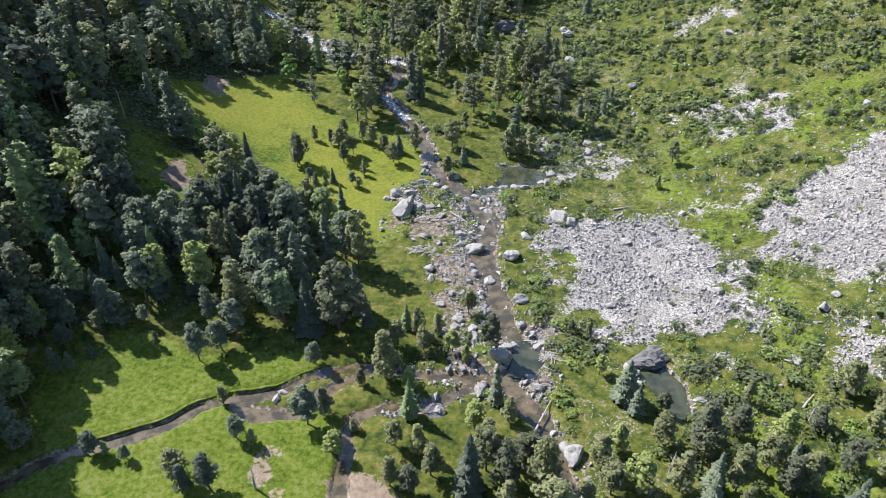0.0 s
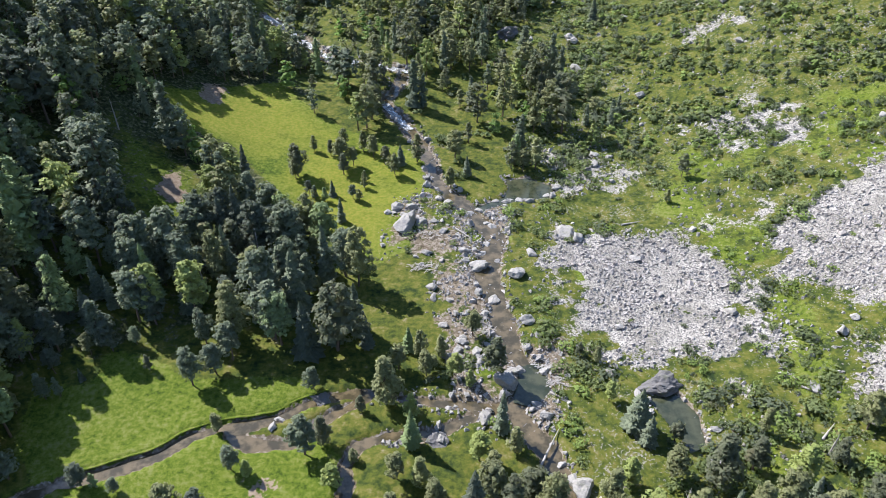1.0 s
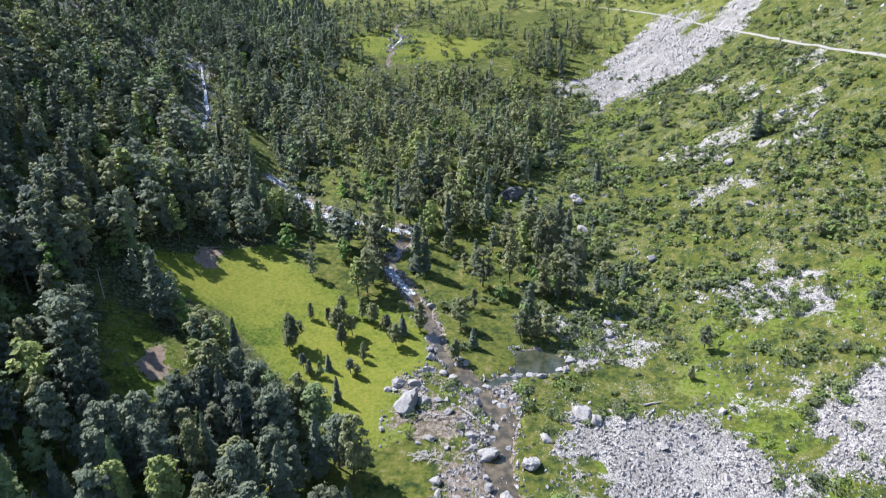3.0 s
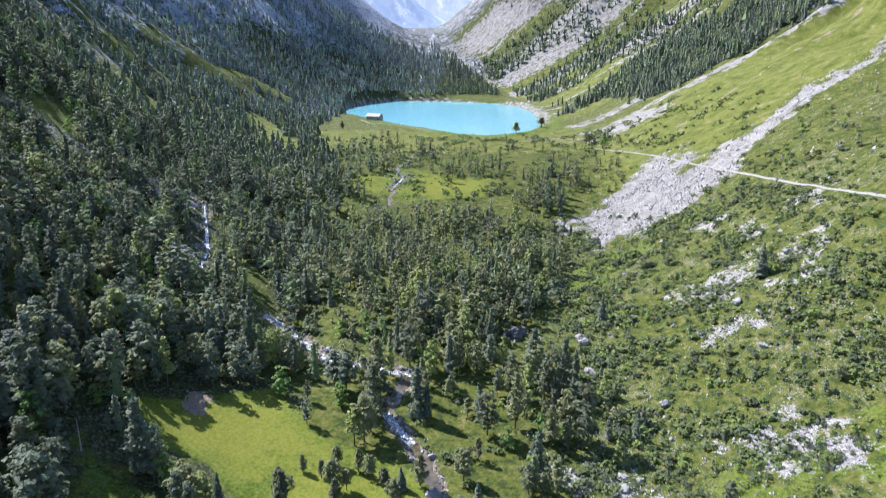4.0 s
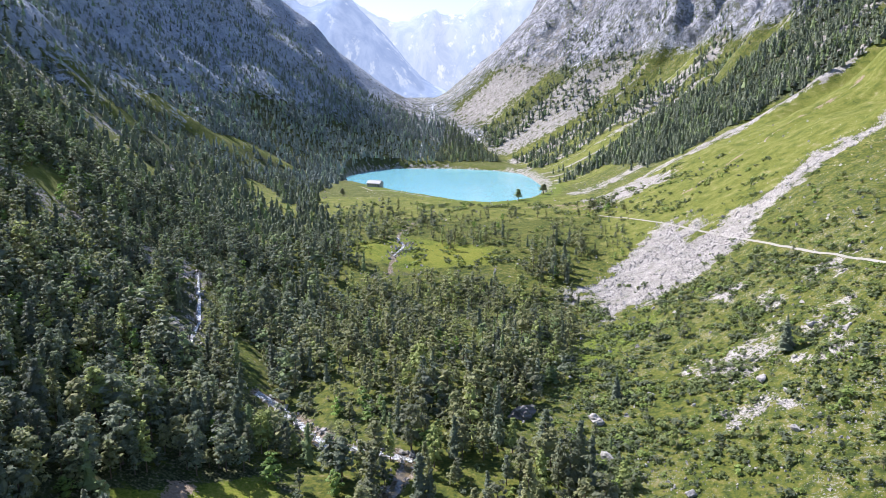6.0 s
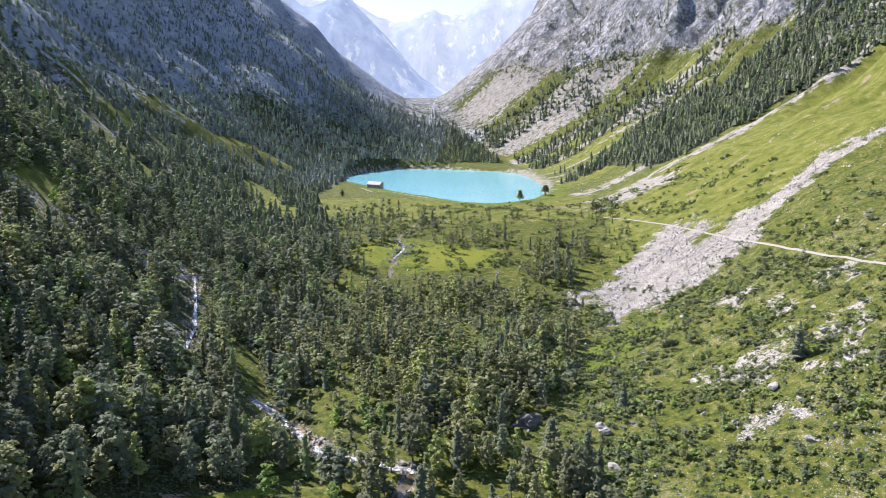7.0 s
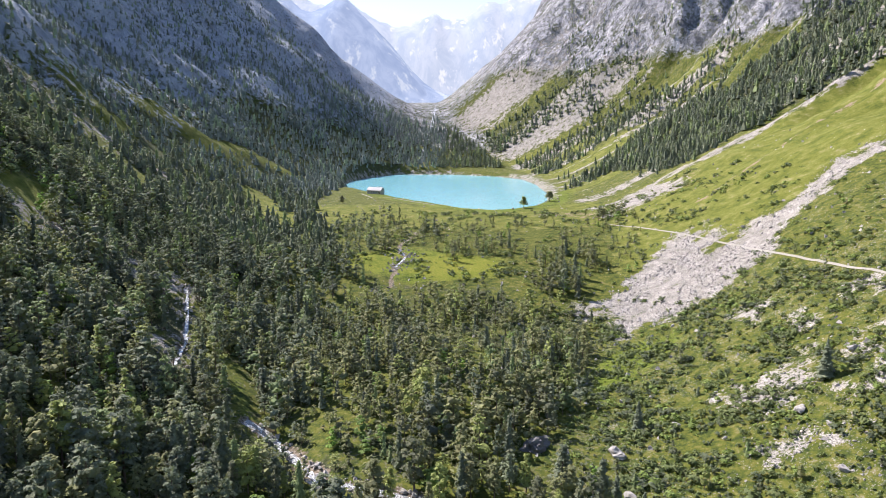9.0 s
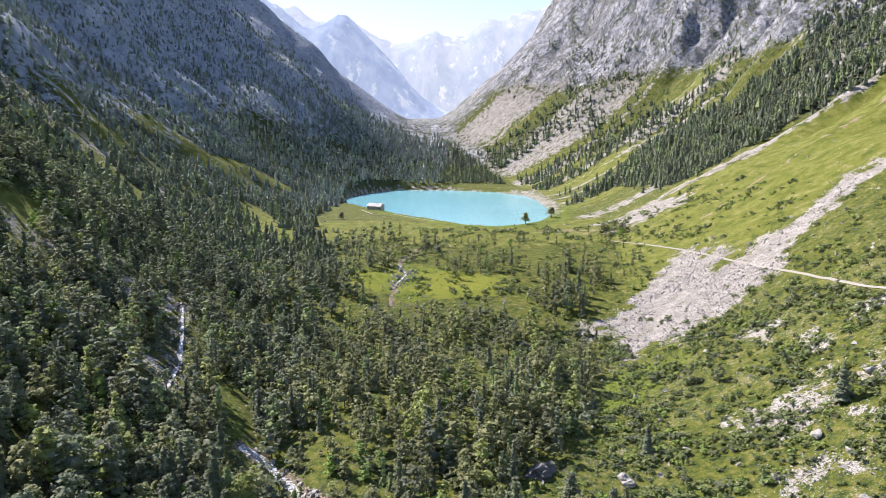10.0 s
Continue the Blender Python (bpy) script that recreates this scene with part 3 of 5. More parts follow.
    m["stony"] = np.clip(smooth(10, 40, x + 0 * y) * smooth(560, 500, y) * (0.75 + 0.9 * rough(x, y, 34, 46, 3)) + 0.5 * smooth(800, 830, y) + 0.6 * smooth(20, 80, dl) * smooth(350, 500, y), 0, 1)
    scree = scree * (1 - 0.7 * cliff)
    for p in PALE:
        scree = np.maximum(scree, 0.85 * soft_mask(inside(p, x, y) + 8 * rough(x, y, 30, 84, 3), 10))
    m["scree"] = scree
    bare = wide.copy()
    for p in BARE:
        bare[near] = np.maximum(bare[near], soft_mask(inside(p, xn, yn) + 2.5 * rough(xn, yn, 6, 82, 2), 4.5))
    bare = np.maximum(bare, 0.62 * smooth(3.2, 1.2, along(SHEEP_TRACK, x, y)))
    m["soil"] = np.maximum(bare, 0.46 * smooth(40, 0, along([(100, 790), (150, 770), (220, 775)], x, y)))
    gap = np.full(x.shape, 99.0)
    gap[near] = stream_gap(xn, yn)
    bed = smooth(0.6, -0.6, gap)
    bed[near] = np.maximum(bed[near], 0.62 * soft_mask(inside(BARS, xn, yn), 5) * smooth(0.35, 0.1, rough(xn, yn, 12, 49, 2)))
    bed[near] = np.maximum(bed[near], 0.6 * smooth(7, 2, along(STREAM_MAIN[:9], xn, yn)))
    m["bed"] = bed
    return m


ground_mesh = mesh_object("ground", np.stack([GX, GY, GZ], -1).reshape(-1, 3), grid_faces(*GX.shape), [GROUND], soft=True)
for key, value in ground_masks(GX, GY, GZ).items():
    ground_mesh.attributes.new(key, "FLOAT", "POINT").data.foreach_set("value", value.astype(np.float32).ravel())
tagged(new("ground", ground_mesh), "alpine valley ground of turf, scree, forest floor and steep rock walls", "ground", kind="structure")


# ---------------------------------------------------------------- water
def ribbon(name, line, half, drop, material, label, category, lie=False):
    """A stream's surface along a line in the plan."""
    pts = []
    for (ax, ay), (bx, by) in zip(line, line[1:]):
        n = max(2, int(math.hypot(bx - ax, by - ay) / 1.6))
        pts += [(ax + (bx - ax) * i / n, ay + (by - ay) * i / n) for i in range(n)]
    p = np.array(pts + [line[-1]], float)
    for _ in range(3):
        p[1:-1] = (p[:-2] + 2 * p[1:-1] + p[2:]) / 4
    d = np.gradient(p, axis=0)
    d /= np.linalg.norm(d, axis=1)[:, None] + 1e-9
    side = np.stack([d[:, 1], -d[:, 0]], -1)
    z = ground_z(p[:, 0], p[:, 1], False) - drop
    across = np.linspace(-1, 1, 5)
    q = p[:, None] + side[:, None] * (across[None, :, None] * half * 1.45)
    h = land_z(q[..., 0], q[..., 1])[..., None] - drop if lie else np.broadcast_to(z[:, None, None], (*q.shape[:2], 1))
    v = np.concatenate([q, h], -1)
    return tagged(new(name, mesh_object(name, v.reshape(-1, 3), grid_faces(len(p), 5), [material], soft=True)), label, category, kind="structure")


def cut_bank(line, half, side_sign):
    """The undercut earth bank on one side of the meadow stream."""
    pts = []
    for (ax, ay), (bx, by) in zip(line, line[1:]):
        n = max(2, int(math.hypot(bx - ax, by - ay) / 0.8))
        pts += [(ax + (bx - ax) * i / n, ay + (by - ay) * i / n) for i in range(n)]
    p = np.array(pts + [line[-1]], float)
    for _ in range(6):
        p[1:-1] = (p[:-2] + 2 * p[1:-1] + p[2:]) / 4
    d = np.gradient(p, axis=0)
    d /= np.linalg.norm(d, axis=1)[:, None] + 1e-9
    out = np.stack([-d[:, 1], d[:, 0]], -1) * side_sign
    w = half + 0.45 * rough(p[:, 0], p[:, 1], 7, 85, 3)
    z = ground_z(p[:, 0], p[:, 1], False)
    hi = z + 0.15 + 0.2 * rough(p[:, 0], p[:, 1], 3, 86, 3)
    rows = [np.concatenate([p + out * (w + a)[:, None], h[:, None]], 1) for a, h in ((0.25, z - 1.3), (0.35, z - 0.5), (-0.05, hi - 0.1), (0.15, hi), (1.6, z - 0.25))]
    v = np.stack(rows, 1)
    me = mesh_object("bank", v.reshape(-1, 3), grid_faces(len(p), 5), [EARTH, GROUND], np.tile([0, 0, 1, 1], len(p) - 1))
    me.attributes.new("lush", "FLOAT", "POINT").data.foreach_set("value", np.ones(len(me.vertices), np.float32))
    return tagged(new("bank", me), "dark undercut earth bank of the meadow stream with a grass lip", "bank", kind="structure")


def sheet(name, outline, z, material, label, category, grow=1.0):
    bm = bmesh.new()
    c = np.mean(outline, 0)
    bm.faces.new([bm.verts.new((c[0] + (x - c[0]) * grow, c[1] + (y - c[1]) * grow, z)) for x, y in outline])
    bmesh.ops.recalc_face_normals(bm, faces=bm.faces)
    if bm.faces[:][0].normal.z < 0:
        bmesh.ops.reverse_faces(bm, faces=bm.faces)
    me = bpy.data.meshes.new(name)
    bm.to_mesh(me)
    bm.free()
    me.materials.append(material)
    return tagged(new(name, me), label, category, kind="structure")


ribbon("water_main_stream", STREAM_MAIN, 3.6, 0.85, RIVER, "shallow brown mountain stream between gravel bars and boulders", "stream")
ribbon("water_meadow_stream", STREAM_LEFT, 1.8, 0.95, RIVER, "calm grey-brown stream winding through the green meadow", "stream")
ribbon("water_loop", STREAM_LEFT2, 2.1, 0.93, RIVER, "muddy brown arm of the stream round a grass island", "stream")
ribbon("water_branch", STREAM_BRANCH, 1.7, 0.9, RIVER, "narrow brown branch of the stream", "stream")
ribbon("water_side_arm", STREAM_SIDE, 2.2, 0.8, POOL, "clear greenish side arm of the stream", "stream")
ribbon("water_outlet", OUTLET[1:4], 0.5, 0.7, RAPID, "foaming outlet stream on the grassy bench", "stream")
ribbon("water_creek", CREEK, 0.9, 0.7, RAPID, "white creek tumbling down through the forest", "stream")
ribbon("water_cascade", CASCADE, 2.2, -0.6, RAPID, "thin white cascade falling from the head of the valley", "stream", True)
ribbon("water_rapid", STREAM_MAIN[:5], 1.9, 0.75, RAPID, "white water rapids of the stream", "stream")
ribbon("water_rapid_lower", STREAM_MAIN[5:7], 1.3, 0.75, RAPID, "short white water rapid between pines", "stream")
for number, pool in enumerate(POOLS):
    cx, cy = np.mean(pool, 0)
    sheet("water_pool_%d" % (number + 1), pool, float(ground_z(cx, cy, False)) - 0.75, POOL, "still dark green pool beside a rock", "pool", 1.12)
sheet("water_lake", LAKE, 0.0, LAKE_WATER, "milky turquoise mountain lake", "lake", 1.03)
ribbon("path_to_hut", HUT_PATH, 0.8, -0.3, GRAVEL, "pale footpath over the grassy lake bank", "path", True)
ribbon("path", TRAIL, 0.5, -0.28, GRAVEL, "narrow pale gravel footpath across the grassy slope", "path", True)
cut_bank(STREAM_LEFT[:11], 2.1, 1.0)


# ---------------------------------------------------------------- trees
def tube(points, radii, sides):
    """A tapered trunk or limb as triangles."""
    v, f = [], []
    for p, r in zip(points, radii):
        v += [(p[0] + r * math.cos(6.2832 * i / sides), p[1] + r * math.sin(6.2832 * i / sides), p[2]) for i in range(sides)]
    for k in range(len(points) - 1):
        for i in range(sides):
            a, b = k * sides + i, k * sides + (i + 1) % sides
            f += [(a, b, b + sides), (a, b + sides, a + sides)]
    return np.array(v, float), np.array(f, int)


def join(*parts):
    vs, fs, base = [], [], 0
    for v, f in parts:
        vs.append(v)
        fs.append(f + base)
        base += len(v)
    return np.concatenate(vs), np.concatenate(fs)


def fir_crown(rng, layers, per, fork, slim=0.2):
    """A conical crown, 1 high, of drooping folded sprays."""
    v, f = [], []
    for k in range(layers):
        t = (k + 0.5) / layers
        z0 = 0.1 + 0.88 * t
        reach = (slim * (1 - t) ** 0.85 + 0.018) * (0.8 + 0.4 * rng.random())
        count = max(3, int(per * (1 - 0.55 * t)))
        turn = rng.random() * 6.28
        for b in range(count):
            a0 = turn + 6.2832 * b / count + rng.normal(0, 0.16)
            r = reach * (0.7 + 0.55 * rng.random())
            for j in range(fork):
                a = a0 + (j - (fork - 1) / 2) * 0.42 + rng.normal(0, 0.07)
                inner = 0.0 if fork == 1 else r * 0.2 * (j % 2)
                rr = r * (1 - 0.22 * abs(j - (fork - 1) / 2))
                droop = -0.30 * rr + rng.normal(0, 0.05 * rr + 0.002)
                c, s = math.cos(a), math.sin(a)
                w = rr * (0.30 if fork > 1 else 0.42)
                mid = inner + (rr - inner) * 0.55
                base = len(v)
                v += [(c * inner, s * inner, z0), (c * mid - s * w, s * mid + c * w, z0 + droop * 0.75 - 0.012),
                      (c * rr, s * rr, z0 + droop), (c * mid + s * w, s * mid - c * w, z0 + droop * 0.75 - 0.012)]
                f += [(base, base + 2, base + 1), (base, base + 3, base + 2)]
    base = len(v)
    v += [(0, 0, 1.0), (0.012, 0, 0.93), (-0.008, 0.01, 0.93), (-0.008, -0.01, 0.93)]
    f += [(base, base + 1, base + 2), (base, base + 2, base + 3), (base, base + 3, base + 1)]
    return np.array(v, float), np.array(f, int)


def sprays(rng, centres, radii, count, length, flat=0.6, rise=0.75):
    """Small pointed sprays of needles round each centre, leaning up and outwards."""
    c, r = np.repeat(np.asarray(centres, float), count, 0), np.repeat(np.asarray(radii, float), count)[:, None]
    n = len(c)
    d = rng.normal(0, 1, (n, 3))
    d /= np.linalg.norm(d, axis=1)[:, None]
    p = c + d * r * (1, 1, flat) * (0.35 + 0.65 * rng.random((n, 1)) ** 0.5)
    out = c * (1, 1, 0)
    out /= np.linalg.norm(out, axis=1)[:, None] + 0.03
    up = d * 0.55 + out * 0.35 + (0, 0, rise) + rng.normal(0, 0.33, (n, 3))
    up /= np.linalg.norm(up, axis=1)[:, None]
    a = rng.normal(0, 1, (n, 3)) + out * 0.5
    a -= up * (a * up).sum(1)[:, None]
    a /= np.linalg.norm(a, axis=1)[:, None] + 1e-9
    b = np.cross(up, a)
    l = length * (0.6 + 0.8 * rng.random((n, 1)))
    w = l * (0.42 + 0.3 * rng.random((n, 1)))
    v = np.stack([p + a * l - up * l * 0.2, p - a * l * 0.55 + b * w, p - a * l * 0.55 - b * w], 1).reshape(-1, 3)
    return v, np.arange(3 * n).reshape(n, 3)


def ball():
    g = (1 + 5 ** 0.5) / 2
    v = [(-1, g, 0), (1, g, 0), (-1, -g, 0), (1, -g, 0), (0, -1, g), (0, 1, g), (0, -1, -g), (0, 1, -g), (g, 0, -1), (g, 0, 1), (-g, 0, -1), (-g, 0, 1)]
    f = [(0, 11, 5), (0, 5, 1), (0, 1, 7), (0, 7, 10), (0, 10, 11), (1, 5, 9), (5, 11, 4), (11, 10, 2), (10, 7, 6), (7, 1, 8),
         (3, 9, 4), (3, 4, 2), (3, 2, 6), (3, 6, 8), (3, 8, 9), (4, 9, 5), (2, 4, 11), (6, 2, 10), (8, 6, 7), (9, 8, 1)]
    return np.array(v) / math.hypot(1, g), np.array(f)


BALL = ball()


def lump(rng, c, size, flat=0.62):
    """A ragged mass of foliage."""
    v = BALL[0] * (0.62 + 0.55 * rng.random((12, 1))) * size * (1, 1, flat)
    a = rng.random() * 6.28
    v = np.stack([v[:, 0] * math.cos(a) - v[:, 1] * math.sin(a), v[:, 0] * math.sin(a) + v[:, 1] * math.cos(a), v[:, 2]], -1)
    return v + np.array(c), BALL[1]


def tier_crown(rng, tiers, sides, slim):
    """A plain conical crown of ragged overlapping tiers, for distant firs."""
    v, f = [], []
    for k in range(tiers):
        t = k / tiers
        r = slim * (1 - t) ** 0.9 * (0.85 + 0.3 * rng.random()) + 0.02
        base, a0 = len(v), rng.random() * 6.28
        v.append((rng.normal(0, 0.01), rng.normal(0, 0.01), min(1.0, 0.14 + t * 0.86 + 1.25 * 0.86 / tiers)))
        for i in range(sides):
            a, q = a0 + 6.2832 * i / sides, r * (0.62 + 0.6 * rng.random())
            v.append((math.cos(a) * q, math.sin(a) * q, 0.12 + t * 0.86 - 0.25 * q))
        f += [(base, base + 1 + i, base + 1 + (i + 1) % sides) for i in range(sides)]
    return np.array(v, float), np.array(f, int)


def pine_crown(rng, clumps, count, low, wide, length, cores, dome_=0.5, slim=1.0):
    """An uneven pine crown, 1 high, of clumps at the ends of limbs round a dense heart. dome_: 0 pointed, 1 broad at the top."""
    lean, fat, centres, radii = rng.random() * 6.28, 0.15 + 0.3 * rng.random(), [], []

    def reach(u):
        return wide * slim * (0.45 + 0.55 * math.sin(math.pi * min(1.0, 0.2 + 0.5 * u))) * (1 - (0.9 - 0.35 * dome_) * u ** (1.1 + 1.6 * dome_))

    for k in range(clumps):
        u = (k + rng.random()) / clumps
        a = k * 2.4 + rng.normal(0, 0.5)
        r = reach(u) * (0.25 + 0.8 * rng.random() ** 0.6) * (1 + fat * math.cos(a - lean))
        centres.append((math.cos(a) * r, math.sin(a) * r, low + (0.95 - low) * u + 0.1 * r))
        radii.append(wide * (0.26 + 0.2 * rng.random()) * (1 - 0.4 * u))
    parts = [sprays(rng, centres, radii, count, length)]
    for k in range(cores):
        u = (k + 0.5) / cores
        parts.append(lump(rng, (0.3 * reach(u) * math.cos(lean), 0.3 * reach(u) * math.sin(lean), low + (0.9 - low) * u), reach(u) * 0.62, 0.9))
    return join(*parts), [(c, c[2]) for c in centres[::max(1, clumps // 12)]]


def pine_trunk(rng, stubs, sides=6):
    bend = rng.normal(0, 0.012, (5, 2))
    line = [(bend[i, 0] * i, bend[i, 1] * i, i * 0.24) for i in range(5)]
    parts = [tube(line, [0.017, 0.014, 0.011, 0.008, 0.003], sides)]
    for c, z in stubs[::2]:
        parts.append(tube([(0, 0, z - 0.05), (c[0] * 0.6, c[1] * 0.6, z - 0.02), c], [0.005, 0.004, 0.002], 3))
    return join(*parts)


def dome(rng, clumps, count, length):
    """A low shrub, 1 high and about 1.6 across, of many small leaf sprays."""
    centres = []
    for k in range(clumps):
        a, r = rng.random() * 6.28, math.sqrt(rng.random()) * 0.62
        centres.append((math.cos(a) * r, math.sin(a) * r, 0.15 + 0.5 * (1 - r * r) * (0.4 + 0.6 * rng.random())))
    return sprays(rng, centres, np.full(clumps, 0.36), count, length, 0.8)


def place_all(name, kinds, spots, materials, label, category):
    """Joins many copies of kinds [(verts, faces, slots)] at spots (x, y, z, height, width, turn, kind) into one mesh."""
    vs, fs, ss, tones, base = [], [], [], [], 0
    spots = np.asarray(spots, float)
    for k, (v, f, slot) in enumerate(kinds):
        rows = spots[spots[:, 6] == k]
        if not len(rows):
            continue
        c, s = np.cos(rows[:, 5])[:, None], np.sin(rows[:, 5])[:, None]
        w, h = rows[:, 4][:, None], rows[:, 3][:, None]
        x = (v[None, :, 0] * c - v[None, :, 1] * s) * w + rows[:, 0][:, None]
        y = (v[None, :, 0] * s + v[None, :, 1] * c) * w + rows[:, 1][:, None]
        z = v[None, :, 2] * h + rows[:, 2][:, None]
        vs.append(np.stack([x, y, z], -1).reshape(-1, 3))
        fs.append((f[None] + (np.arange(len(rows)) * len(v))[:, None, None] + base).reshape(-1, 3))
        ss.append(np.tile(slot, len(rows)))
        tones.append(np.repeat((rows[:, 5] * 7.13 + rows[:, 3] * 3.7) % 1.0, len(v)))
        base += len(rows) * len(v)
    me = mesh_object(name, np.concatenate(vs), np.concatenate(fs), materials, np.concatenate(ss))
    me.attributes.new("tone", "FLOAT", "POINT").data.foreach_set("value", np.concatenate(tones).astype(np.float32))
    return tagged(new(name, me), label, category, kind="stuff")


def slotted(crown, trunk=None, leaf=0):
    if trunk is None:
        return (*crown, np.full(len(crown[1]), leaf))
    v, f = join(crown, trunk)
    return v, f, np.concatenate([np.full(len(crown[1]), leaf), np.full(len(trunk[1]), 2)])


MOUND_EDGE = [(88, 475), (75, 437), (55, 391), (24, 354)]


def tree_chance(x, y, z):
    """How thickly trees stand: 1 is closed forest."""
    dl, dr = left_foot(y) - x, x - right_foot(y)
    clump = 0.5 + 0.5 * rough(x, y, 38, 51, 3)
    # the left side's forest and its lower edge
    edge = profile(y, (-200, -118), (90, -106), (128, -98), (141, -36), (150, -20), (190, -22), (205, -56), (234, -80), (260, -104), (278, -128),
                   (300, -100), (312, -74), (350, -60), (600, -90), (900, -160), (1300, -150), (1560, -60), (1700, -20))
    left = smooth(3, -4, x - edge) * (0.58 - 0.13 * smooth(290, 345, y) + (0.42 + 0.08 * smooth(290, 345, y)) * smooth(0.34, 0.58, clump)) * (1 - 0.2 * smooth(70, 180, z) * smooth(600, 750, y))
    high = smooth(620, 300, z + 170 * rough(x, y, 120, 52, 4)) * 0.95 + 0.05
    streak = smooth(0.15, 0.4, rough(y * 1.0, dl * 0.1, 70, 38, 3)) * smooth(40, 90, dl) * smooth(600, 700, y)
    left = left * np.where(y > 500, high, 1) * (1 - 0.4 * streak) * smooth(1950, 1750, y)
    # valley floor
    mid = smooth(-80, -70, x) * smooth(70, 50, x)
    floor_ = 0.27 * mid * smooth(228, 250, y) + 0.16 * mid * smooth(285, 320, y)
    floor_ = floor_ * smooth(350, 335, y)
    right_rim = np.interp(y, [p[1] for p in sorted(MOUND_EDGE, key=lambda p: p[1])], [p[0] for p in sorted(MOUND_EDGE, key=lambda p: p[1])])
    mound = smooth(318, 345, y) * smooth(562, 520, y) * smooth(4, -10, x - right_rim) * (0.5 + 0.5 * smooth(0.34, 0.56, clump))
    upper = smooth(545, 600, y) * smooth(815, 760, y) * smooth(0.42, 0.6, clump) * 0.6 * smooth(150, 120, x) * (0.5 + 0.5 * smooth(0, -50, x))
    upper = upper * (1 - smooth(22, 0, inside(BENCH, x, y)) * 0.96) * (1 - 0.9 * smooth(715, 750, y) * smooth(-90, -60, x))
    upper = np.maximum(upper, 0.8 * smooth(545, 570, y) * smooth(760, 690, y) * smooth(-70, -100, x))
    near = 0.55 * smooth(128, 112, y) * smooth(-20, -8, x) * smooth(150, 120, x)
    near = np.maximum(near, 0.25 * smooth(170, 150, y) * smooth(-18, -8, x) * smooth(20, 5, x))
    slope = 0.05 * smooth(35, 60, x) * smooth(200, 230, y) * smooth(520, 480, y)
    shade = smooth(-96, -102, x) * smooth(75, 85, y) * smooth(140, 130, y)
    edge2 = 0.5 * smooth(25, 40, x) * smooth(75, 60, x) * smooth(225, 250, y) * smooth(345, 320, y)
    for p, thick in zip(GROVES, (0.75, 0.6, 0.5, 0.7, 0.6, 0.28)):
        upper = np.maximum(upper, thick * smooth(6, -6, inside(p, x, y) + 14 * rough(x, y, 22, 63, 3)))
    low = np.maximum.reduce([shade, floor_, mound, upper, near, slope, edge2])
    out = np.maximum(left, low)
    out = np.maximum(out, wood_right(x, y) * (0.55 + 0.45 * clump))
    out = np.maximum(out, 0.85 * smooth(1560, 1572, y) * smooth(1980, 1800, y) * smooth(90, 60, dr + 90) * smooth(260, 180, z))
    out = np.maximum(out, 0.6 * smooth(0.05, 0.3, rough(x, y, 50, 54, 3)) * smooth(120, 200, dr) * smooth(520, 380, z) * smooth(850, 950, y))
    for p in MEADOWS:
        out = out * smooth(-1.0, 2.0, inside(p, x, y))
    for p in SCREES + PATCHES + [FAN]:
        out = out * smooth(-2, 3, inside(p, x, y))
    for p in BARE + SUNNY:
        out = out * smooth(-1, 2, inside(p, x, y))
    for line in LEDGES:
        out = out * smooth(9, 22, along(line, x, y) + 5 * rough(x, y, 20, 53, 2))
    out = out * smooth(1, 5, along([(a, b - 6) for a, b in STREAM_MAIN[:4]], x, y)) * smooth(4, 11, along([(a, b - 7) for a, b in CREEK], x, y))
    out = out * smooth(3, 14, inside(LAKE, x, y)) * smooth(1.5, 4, along(TRAIL, x, y))
    out = out * (1 - smooth(2.0, 0.5, np.where((y < 700), stream_gap(x, y), 99)))
    return out


def sample(rng, x0, x1, y0, y1, cell, chance):
    """Spots on a shaken grid, kept by chance."""
    gx, gy = np.meshgrid(np.arange(x0, x1, cell), np.arange(y0, y1, cell))
    gx = (gx + rng.uniform(-0.48, 0.48, gx.shape) * cell).ravel()
    gy = (gy + rng.uniform(-0.48, 0.48, gy.shape) * cell).ravel()
    z = land_z(gx, gy)
    # nothing grows or lies beyond the valley's open wedge
    keep = (rng.random(len(gx)) < chance(gx, gy, z)) & (gx < 0.66 * gy + 60) & (gx > -0.66 * gy - 85)
    return np.stack([gx, gy, z], -1)[keep]


